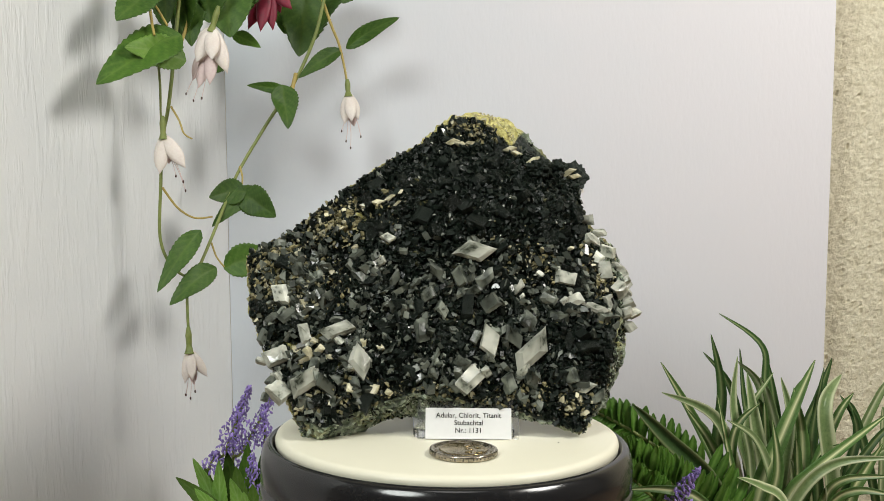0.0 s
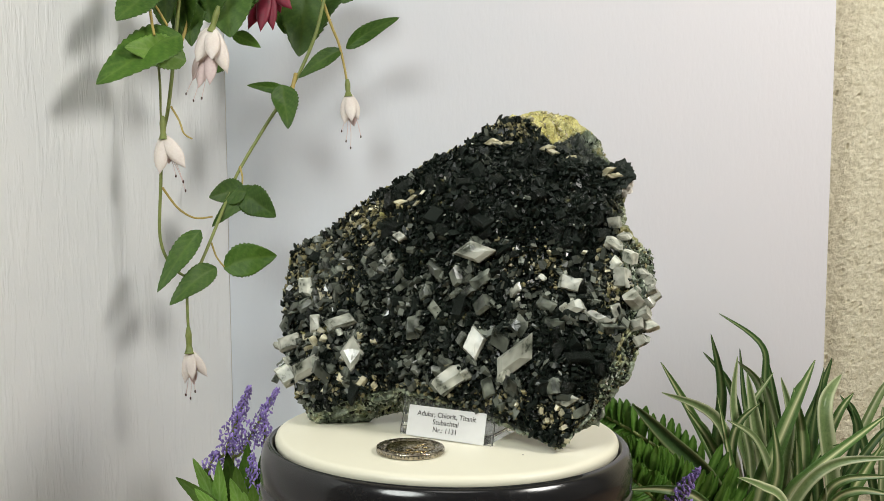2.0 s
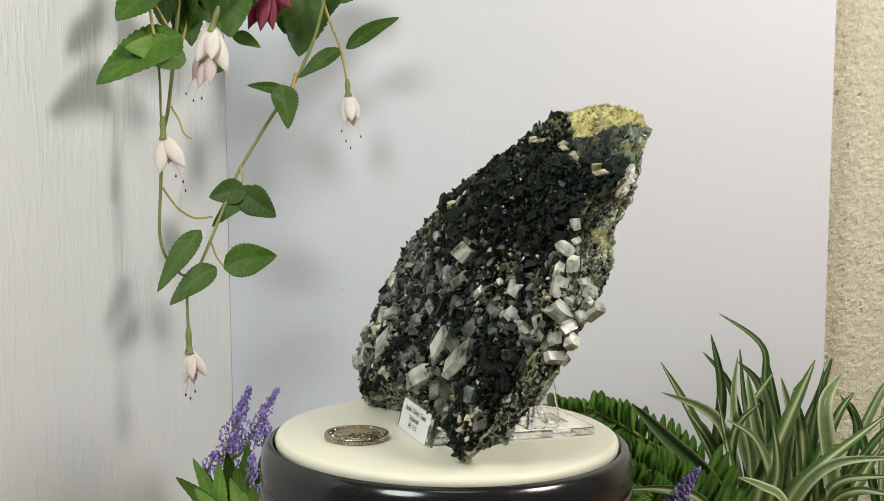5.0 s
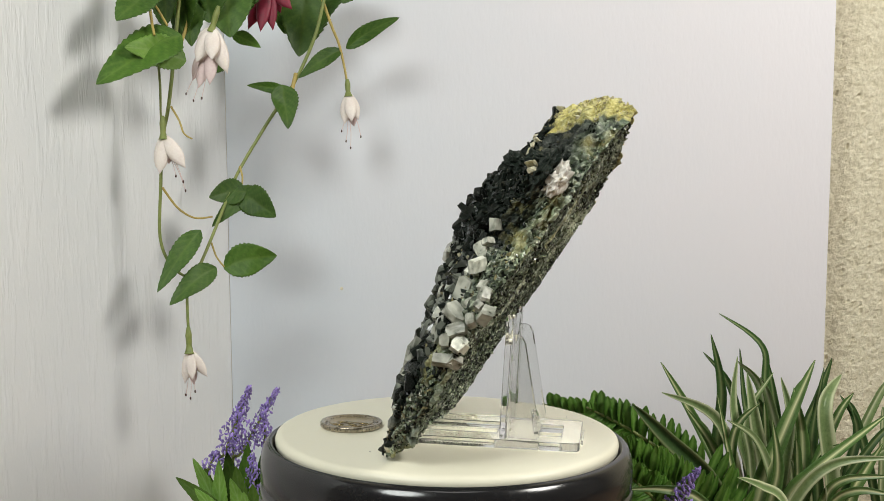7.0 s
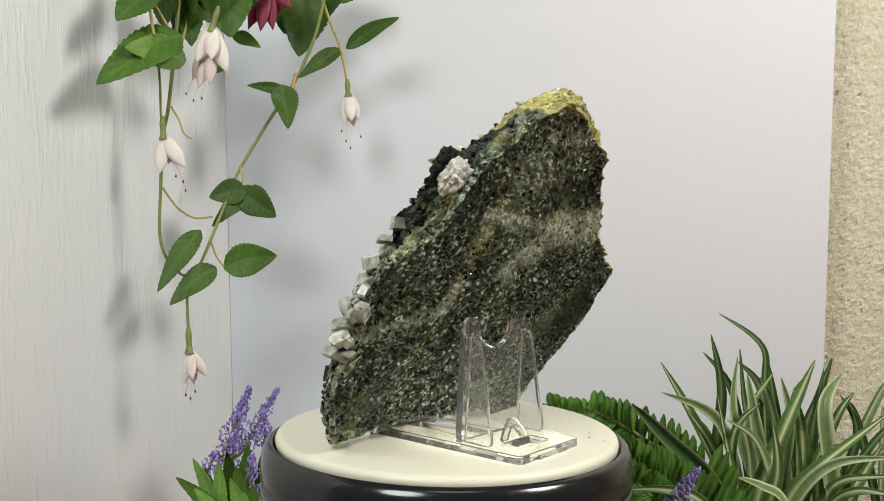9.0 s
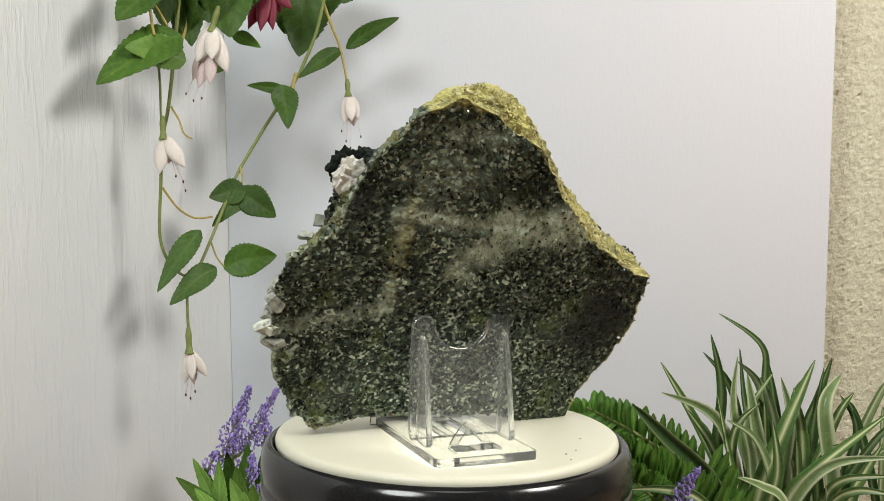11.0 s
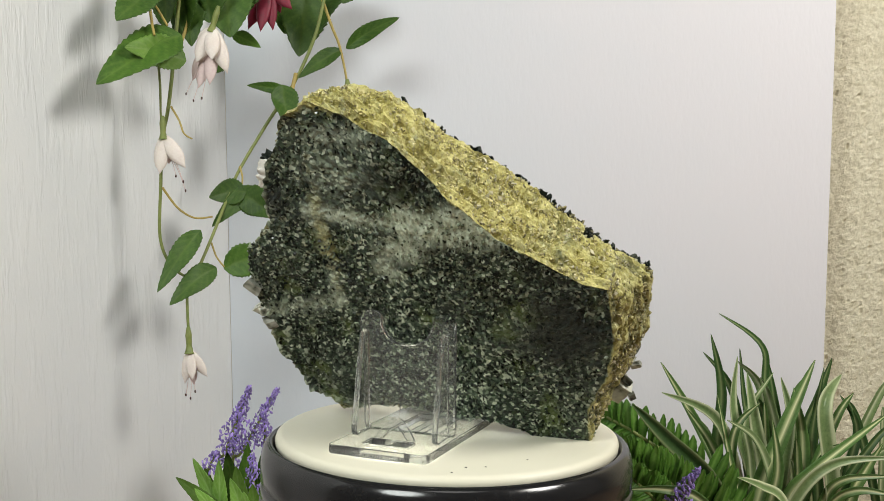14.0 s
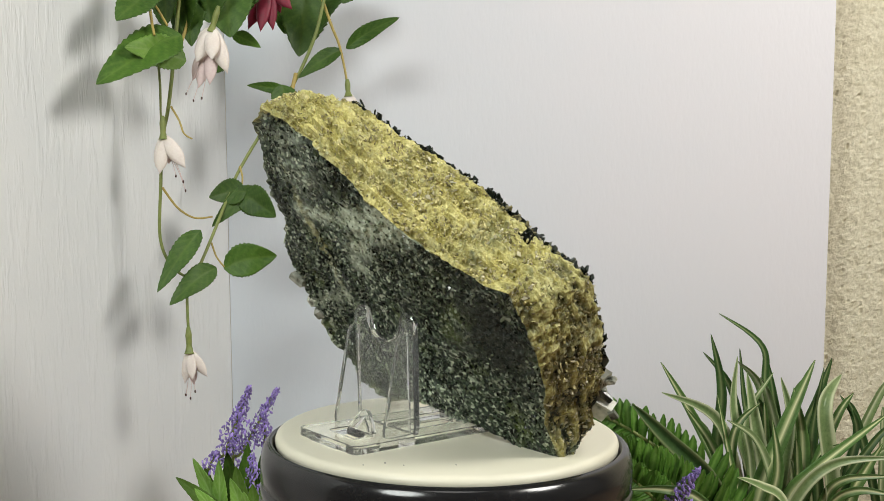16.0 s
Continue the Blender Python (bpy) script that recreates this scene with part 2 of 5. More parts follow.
def build_setting():
    slab_between("wall_back", [(-0.1498, 0.285, -0.149), (0.2616, 0.285, -0.149), (0.2598, 0.285, 0.33), (-0.1632, 0.285, 0.33)], 0.003, M_BOARD,
                 "pale lavender textured card leaning as a backdrop")
    bm = bmesh.new()
    bmesh.ops.create_icosphere(bm, subdivisions=2, radius=0.0012, matrix=Matrix.Translation((-0.0765, 0.2848, 0.0295)) @ Matrix.Diagonal((1, 0.2, 1, 1)))
    part("stain", bm, M_STUCCO, bpy.data.objects["wall_back"], "small grey spot")
    slab_between("wall_left", [(-0.315, -0.155, -0.149), (-0.1500, 0.2848, -0.149), (-0.1634, 0.2848, 0.33), (-0.330, -0.155, 0.33)], 0.003, M_PANEL,
                 "white embossed card with fine vertical streaks")
    bm = bmesh.new()
    block(bm, -1.6, 0.330, -0.15, 1.6, 0.45, 1.9)
    structure("wall_stucco", bm, M_STUCCO, "rough cream stucco wall behind the cards")
    nx, nz = 150, 300
    co = []
    for j in range(nz + 1):
        for i in range(nx + 1):
            p = Vector((0.20 + 0.24 * i / nx, 0.0, -0.149 + 0.52 * j / nz))
            h = 0.0006 * noise.fractal(p * 130, 0.6, 2.2, 3) + 0.0008 * max(0, noise.fractal(p * 330 + Vector((4, 1, 2)), 0.7, 2.1, 2)) - (0.0014 if noise.noise(p * 210) > 0.60 else 0)
            co.append((p.x, 0.3270 - h, p.z))
    me = bpy.data.meshes.new("wall_stucco_relief")
    me.from_pydata(co, [], [(j * (nx + 1) + i, j * (nx + 1) + i + 1, (j + 1) * (nx + 1) + i + 1, (j + 1) * (nx + 1) + i) for j in range(nz) for i in range(nx)])
    me.materials.append(M_STUCCO)
    tagged(new("wall_stucco_relief", me), "rough trowelled coat of the cream stucco wall", "wall", kind="structure")
    bm = bmesh.new()
    block(bm, -1.5, -0.95, -0.19, 1.5, 0.33, -0.15, 0.004)
    structure("table_top", bm, M_TABLE, "dark wooden table top under the turntable")
    for nm, box in (("wall_east", (1.6, -2.2, -0.9, 1.7, 0.45, 1.9)), ("wall_west", (-1.7, -2.2, -0.9, -1.6, 0.45, 1.9)), ("wall_south", (-1.7, -2.3, -0.9, 1.7, -2.2, 1.9)),
                    ("ceiling", (-1.7, -2.3, 1.9, 1.7, 0.45, 2.0)), ("floor", (-1.7, -2.3, -1.0, 1.7, 0.45, -0.9))):
        bm = bmesh.new()
        block(bm, *box)
        structure(nm, bm, M_PLASTER, "plain painted " + nm.split("_")[0] + " of the room")


build_setting()


# ---- turntable, coin, label, stand ----
def build_turntable():
    base = thing("turntable", "round black glossy motor turntable base", "turntable")
    base.location.x = TABLE_X
    part("rim", revolve([(0, -0.006), (0.0705, -0.006), (0.0712, -0.0035), (0.0722, -0.0028), (0.0742, -0.0042), (0.0757, -0.0080), (0.0760, -0.0120), (0.0760, -0.0180),
                         (0.0752, -0.0187), (0, -0.0187)], 128), M_BLACK, base, smooth=True)
    part("body", revolve([(0, -0.0187), (0.0738, -0.0187), (0.0738, -0.0196), (0.0756, -0.0200), (0.0761, -0.0208), (0.0761, -0.0240), (0.0742, -0.0246), (0.0742, -0.0254), (0.0762, -0.0260),
                          (0.0770, -0.030), (0.0775, -0.060), (0.085, -0.140), (0.088, -0.1462), (0.088, -0.15), (0, -0.15)], 128), M_BLACK, base, smooth=True)
    plate = tagged(new("turntable_plate", mesh_of("turntable_plate", revolve(
        [(0, -0.0052), (0.0690, -0.0052), (0.0700, -0.0044), (0.0702, -0.0025), (0.0697, -0.0010), (0.0684, -0.0002), (0.0670, 0.0), (0, 0.0)], 160), M_PLATE, True)),
        "cream plastic turntable plate with rounded edge", "plate")
    # a few dark crumbs fallen on the plate
    for x, y, r in ((-0.030, 0.050, 0.0004), (-0.036, 0.046, 0.0003), (-0.046, 0.030, 0.0003), (-0.028, 0.058, 0.0003), (0.044, -0.020, 0.0003)):
        bm = bmesh.new()
        bmesh.ops.create_icosphere(bm, subdivisions=1, radius=r, matrix=Matrix.Translation((x, y, 0.0002)) @ Matrix.Diagonal((1.3, 0.9, 0.5, 1)))
        part("crumb", bm, M_BLACK, plate, "dark crumb")
    return plate


PLATE = build_turntable()


def glyph(ch, size):
    data = bpy.data.curves.new("edge_letter", "FONT")
    data.body, data.size, data.align_x, data.align_y = ch, size, "CENTER", "CENTER"
    tmp = bpy.data.objects.new("edge_letter", data)
    scene.collection.objects.link(tmp)
    me = bpy.data.meshes.new_from_object(tmp.evaluated_get(bpy.context.evaluated_depsgraph_get()))
    bpy.data.objects.remove(tmp)
    me.materials.append(M_INK)
    return me


def build_coin():
    coin = thing("coin", "worn two-coloured metal coin lying flat", "coin")
    c = Vector((0.0064, -0.0393, 0.0001))
    bm = revolve([(0, 0.0), (0.0124, 0.0), (0.01287, 0.0004), (0.01287, 0.0018), (0.0126, 0.0022), (0.0117, 0.0022), (0.0114, 0.0019), (0.0093, 0.0019), (0.0093, 0.0002), (0, 0.0002)], 96)
    bmesh.ops.translate(bm, vec=c, verts=bm.verts)
    part("ring", bm, M_SILVER, coin, "nickel outer ring", True)
    bm = revolve([(0, 0.0003), (0.0092, 0.0003), (0.0092, 0.00185), (0.0088, 0.0021), (0.0084, 0.0019), (0, 0.0019)], 64)
    bmesh.ops.translate(bm, vec=c, verts=bm.verts)
    part("core", bm, M_BRASS, coin, "brass centre", True)
    rnd = random.Random(5)
    bm = bmesh.new()
    # relief: a big numeral bar group and a broken map-like swell
    for k in range(16):
        a, r = rnd.uniform(-1.2, 1.4), rnd.uniform(0.001, 0.0075)
        s = rnd.uniform(0.0007, 0.0018)
        g = bmesh.ops.create_icosphere(bm, subdivisions=1, radius=s, matrix=Matrix.Translation(c + Vector((r * math.cos(a), r * math.sin(a), 0.0019))) @ Matrix.Diagonal((1, 1.3, 0.16, 1)))
    part("relief", bm, M_BRASS, coin, "low stamped relief", True)
    for k in range(12):
        a = math.radians(30 * k + 15)
        bm = bmesh.new()
        bmesh.ops.create_cone(bm, cap_ends=True, segments=5, radius1=0.0006, radius2=0.0004, depth=0.0003,
                              matrix=Matrix.Translation(c + Vector((0.0104 * math.cos(a), 0.0104 * math.sin(a), 0.00202))))
        part("star", bm, M_SILVER, coin)
    # edge writing and stars
    def edge_mark(deg, mesh, flip=False):
        ob = new("edge_letter", mesh)
        ob.parent = coin
        m = Matrix.Translation(c + Vector((0, 0, 0.0011))) @ Matrix.Rotation(math.radians(deg + 90), 4, "Z") @ Matrix.Translation((0, -0.01290, 0)) @ Matrix.Rotation(math.radians(90), 4, "X")
        ob.matrix_basis = m @ Matrix.Rotation(math.radians(180 if flip else 0), 4, "Z")

    star = bmesh.new()
    bmesh.ops.create_circle(star, cap_ends=True, segments=5, radius=0.0003)
    star = mesh_of("edge_letter", star, M_INK)
    glyphs = {ch: glyph(ch, 0.0016) for ch in "2EURO"}
    for start, flip in ((-38, False), (-98, True), (22, True), (82, False), (142, True), (202, False)):
        for k, ch in enumerate("2EURO"):
            off = (k - 2) * 6.5 - (2.5 if k == 0 else 0)
            edge_mark(start + (-off if flip else off), glyphs[ch], flip)
        for k in (-1, 0, 1):
            edge_mark(start + 30 + 6 * k, star)
    return coin


COIN = build_coin()


def prism(bm, outline, y0, y1, m=None, bevel=0.0):
    """An upright plate from an outline of (x, z) pairs, between y0 and y1."""
    m = m or Matrix()
    f = [bm.verts.new(m @ Vector((x, y0, z))) for x, z in outline]
    k = [bm.verts.new(m @ Vector((x, y1, z))) for x, z in outline]
    faces = [bm.faces.new(f), bm.faces.new(k[::-1])]
    for i in range(len(f)):
        j = (i + 1) % len(f)
        bm.faces.new((f[i], f[j], k[j], k[i]))
    if bevel:
        edges = list({e for fc in faces for e in fc.edges})
        bmesh.ops.bevel(bm, geom=edges, offset=bevel, segments=1, affect="EDGES")


STAND_FRAME = Matrix.Translation((0.0062, 0.0, 0.0)) @ Matrix.Rotation(math.radians(2.6), 4, "Z")


def cut_plate(xs, ys, holes, z0, z1, corner, m):
    """A flat plate over a grid of lines with some cells left open, its outer corners rounded."""
    bm = bmesh.new()
    low = [[bm.verts.new((x, y, z0)) for y in ys] for x in xs]
    top = [[bm.verts.new((x, y, z1)) for y in ys] for x in xs]
    full = {(i, j) for i in range(len(xs) - 1) for j in range(len(ys) - 1)} - set(holes)
    for i, j in full:
        ring = [(i, j), (i + 1, j), (i + 1, j + 1), (i, j + 1)]
        bm.faces.new([top[a][b] for a, b in ring])
        bm.faces.new([low[a][b] for a, b in ring[::-1]])
        for k, near in enumerate(((i, j - 1), (i + 1, j), (i, j + 1), (i - 1, j))):
            if near not in full:
                (a, b), (c, d) = ring[k], ring[(k + 1) % 4]
                bm.faces.new((low[a][b], low[c][d], top[c][d], top[a][b]))
    ends = ((xs[0], ys[0]), (xs[-1], ys[0]), (xs[0], ys[-1]), (xs[-1], ys[-1]))
    posts = [e for e in bm.edges if all(any(abs(v.co.x - p) + abs(v.co.y - q) < 1e-6 for p, q in ends) for v in e.verts)]
    bmesh.ops.bevel(bm, geom=posts, offset=corner, segments=4, profile=0.5, affect="EDGES")
    rims = [e for e in bm.edges if len(e.link_faces) == 2 and e.calc_face_angle(0) > 1.2]
    bmesh.ops.bevel(bm, geom=rims, offset=0.0003, segments=1, affect="EDGES")
    bmesh.ops.transform(bm, matrix=m, verts=bm.verts)
    return bm


def build_stand():
    stand = thing("display_stand", "clear acrylic two-part display stand propping the mineral", "display stand")
    g = STAND_FRAME
    bm = cut_plate((-0.0203, -0.0090, 0.0090, 0.0203), (-0.0160, -0.0080, 0.0225, 0.0395, 0.0480, 0.0556), ((1, 1), (1, 3)), 0.0002, 0.0036, 0.0028, g)
    part("base_frame", bm, M_ACRYLIC_BASE, stand).visible_shadow = False
    bm = bmesh.new()
    block(bm, -0.0020, -0.0079, 0.0004, 0.0020, 0.0224, 0.0030, 0.0004, g)
    part("slide_rail", bm, M_ACRYLIC, stand).visible_shadow = False
    # bright bevelled lip let into the rear edge
    bm = bmesh.new()
    block(bm, -0.0095, 0.0557, 0.0004, 0.0095, 0.0566, 0.0022, 0.0003, g)
    part("edge_lip", bm, M_ACRYLIC, stand).visible_shadow = False
    # peaked locking tab behind the panel
    peak = [(-0.0083, 0.0), (-0.0062, 0.0030), (-0.0030, 0.0068), (-0.0012, 0.0080), (0.0012, 0.0080), (0.0030, 0.0068), (0.0062, 0.0030), (0.0083, 0.0)]
    inner = [(0.0050, 0.0), (0.0030, 0.0026), (0.0008, 0.0050), (-0.0008, 0.0050), (-0.0030, 0.0026), (-0.0050, 0.0)]
    bm = bmesh.new()
    prism(bm, peak + inner, -0.0010, 0.0010, g @ Matrix.Translation((0, 0.0384, 0.0037)) @ Matrix.Rotation(math.radians(14), 4, "X"), 0.0002)
    part("locking_tab", bm, M_ACRYLIC, stand).visible_shadow = False
    # upright panel with a deep round notch between two lobes
    lean = g @ Matrix.Translation((0, 0.0262, 0.0037)) @ Matrix.Rotation(math.radians(-2.6), 4, "X")
    half, top, r = 0.0200, 0.0476, 0.0042
    out = [(-half + 0.0008, 0.0), (-half, 0.003)]
    out += [(-half + r - r * math.cos(a), top - r + r * math.sin(a)) for a in [math.pi / 2 * k / 6 for k in range(7)]]
    out += [(-0.0142 + 0.0030 * math.sin(a), top - 0.0030 + 0.0030 * math.cos(a)) for a in [math.pi / 2 * k / 4 for k in range(5)]]
    out += [(0.0114 * math.sin(a), top - 0.0035 - 0.0098 * math.cos(a)) for a in [-math.pi / 2 + math.pi * k / 14 for k in range(1, 14)]]
    out += [(-x, z) for x, z in out[:14][::-1]]
    bm = bmesh.new()
    prism(bm, out, -0.0014, 0.0014, lean, 0.0005)
    part("upright_panel", bm, M_ACRYLIC, stand).visible_shadow = False
    for x in (-0.0168, 0.0168):
        fin = [(-0.0001, 0.0), (0.0106, 0.0), (0.0122, 0.0012), (0.0123, 0.0035), (0.0050, 0.0370), (0.0036, 0.0395), (0.0012, 0.0404), (-0.0001, 0.0400)]
        turn = lean @ Matrix.Translation((x, 0.0015, 0)) @ Matrix.Rotation(math.radians(90), 4, "Z")
        bm = bmesh.new()
        prism(bm, fin, -0.0012, 0.0012, turn, 0.0004)
        part("rear_fin", bm, M_ACRYLIC, stand).visible_shadow = False
    # plain front ledge that carries the paper label
    tilt = g @ Matrix.Translation((0.0016, -0.0180, 0.0004)) @ Matrix.Rotation(math.radians(-14), 4, "X")
    bm = bmesh.new()
    block(bm, -0.0203, 0.0006, 0.0, 0.0203, 0.0026, 0.0165, 0.0005, tilt)
    part("label_ledge", bm, M_ACRYLIC, stand).visible_shadow = False
    return stand


STAND = build_stand()


def words(text, size, m, parent):
    data = bpy.data.curves.new("print_line", "FONT")
    data.body, data.size, data.align_x, data.offset = text, size, "CENTER", size * 0.008
    tmp = bpy.data.objects.new("print_line", data)
    scene.collection.objects.link(tmp)
    me = bpy.data.meshes.new_from_object(tmp.evaluated_get(bpy.context.evaluated_depsgraph_get()))
    bpy.data.objects.remove(tmp)
    me.transform(m)
    me.materials.append(M_INK)
    ob = new("print_line", me)
    ob.parent = parent
    return ob


def build_label():
    tag = thing("label_card", "small white paper label with three printed lines", "label")
    tilt = STAND_FRAME @ Matrix.Translation((0.0016, -0.0181, 0.0004)) @ Matrix.Rotation(math.radians(-14), 4, "X")
    bm = bmesh.new()
    block(bm, -0.0171, 0.0001, 0.0, 0.0171, 0.0004, 0.0122, 0.00006, tilt)
    part("paper", bm, M_PAPER, tag)
    face = tilt @ Matrix.Rotation(math.radians(90), 4, "X")
    for text, h in (("Adular, Chlorit, Titanit", 0.0084), ("Stubachtal", 0.0055), ("Nr.: 1131", 0.0025)):
        words(text, 0.0028, face @ Matrix.Translation((0, h, 0.00003)), tag)
    return tag


LABEL = build_label()

# ---- the mineral ----
AZ, LEAN = math.radians(-6), math.radians(33)
N_AXIS = Vector((math.sin(AZ) * math.cos(LEAN), math.cos(AZ) * math.cos(LEAN), -math.sin(LEAN)))
U_AXIS = Vector((math.cos(AZ), -math.sin(AZ), 0))
V_AXIS = N_AXIS.cross(U_AXIS) * -1
ROCK_FRAME = Matrix.Translation((0.0, 0.015, 0.060)) @ Matrix((U_AXIS, N_AXIS, V_AXIS)).transposed().to_4x4()
# the slab's broken outline, millimetres across and up its slope: face and back
FACE_EDGE = [(-85, 8), (-66, 18), (-48, 32), (-32, 47), (-14, 59), (4, 76), (17, 76), (30, 61), (46, 52), (59, 46), (59, 27), (67, 9), (72, 0), (71, -17), (66, -38), (62, -50),
             (52, -66), (26, -58), (-3, -53), (-17, -51), (-38, -58), (-52, -65), (-63, -60), (-76, -34), (-82, -19)]
BACK_EDGE = [(29, 88), (14, 83), (-3, 73), (-14, 61), (-20, 53), (-36, 37), (-51, 27), (-64, 19), (-73, 17), (-74, -6), (-70, -24), (-61, -43), (-60, -66), (-54, -67), (-26, -55), (-17, -54),
             (19, -55), (45, -57), (60, -54), (72, -34), (76, -14), (78, 7), (75, 20), (61, 31), (58, 46), (54, 60), (42, 79)]


def face_depth(u, v):
    bulge = 8.0 * np.exp(-((u - 2) / 38) ** 2 - ((v - 8) / 34) ** 2) + 3.0 * np.exp(-((u + 40) / 22) ** 2 - ((v - 18) / 18) ** 2)
    sink = 2.0 * np.exp(-((u - 58) / 16) ** 2 - ((v - 50) / 22) ** 2)
    crown = 6.5 * np.exp(-((u - 16) / 36) ** 2 - ((v - 32) / 22) ** 2)
    foot = 5.0 * np.clip((-42 - v) / 18, 0, 1)
    ends = 5.5 * np.clip((-45 - u) / 35, 0, 1) + 2.0 * np.clip((u - 50) / 20, 0, 1)
    return -7.6 + 0.0539 * u - 0.0744 * v - bulge - crown + sink + foot + ends


def back_depth(u, v):
    taper = 17.8 - 0.13 * np.clip(u + 20, 0, 200) - 0.025 * np.clip(v - 10, 0, 200) * np.clip((u + 30) / 55, 0, 1)
    return np.maximum(taper, face_depth(u, v) + 13.0 - 6.0 * np.clip((-42 - v) / 18, 0, 1) - 6.0 * np.clip((u - 45) / 25, 0, 1) * np.clip((50 - v) / 20, 0, 1))


def edge_radius(corners, angles):
    c = np.array(corners + corners[:1], float)
    t = np.linspace(0, 1, 60, endpoint=False)[None, :, None]
    d = (c[:-1, None] * (1 - t) + c[1:, None] * t).reshape(-1, 2)
    a, r = np.arctan2(d[:, 1], d[:, 0]), np.hypot(d[:, 0], d[:, 1])
    o = np.argsort(a)
    return np.interp(angles, a[o], r[o], period=2 * math.pi)


def vein_band(u, v, n1=0.0):
    """How far a place on the back lies in one of the pale feldspar veins."""
    main = math.exp(-((v - (40.5 - 0.02 * u) - 3 * n1) / (3.4 + (3.2 if u < 4 else 0))) ** 2) * (0.55 if u > 4 else 1.1) * (1 if -40 < u < 43 else 0)
    patch = 0.95 * math.exp(-((u - 4) / 8) ** 2 - ((v - 28) / 4.5) ** 2) + 0.6 * math.exp(-((u - 12) / 5) ** 2 - ((v - 18) / 5) ** 2)
    streak = 0.32 * math.exp(-((u - 37) / 2.8) ** 2) * (1 if -4 < v < 38 else 0)
    top = 0.30 * math.exp(-((u - 22) / 17) ** 2 - ((v - 75) / 5) ** 2) + 0.22 * math.exp(-((u - 26) / 16) ** 2 - ((v - 58) / 9) ** 2)
    low = 0.33 * math.exp(-((v + 5.5 + 0.32 * (u - 53)) / 3.6) ** 2) * (1 if 33 < u < 76 else 0)
    return main + patch + streak + top + low


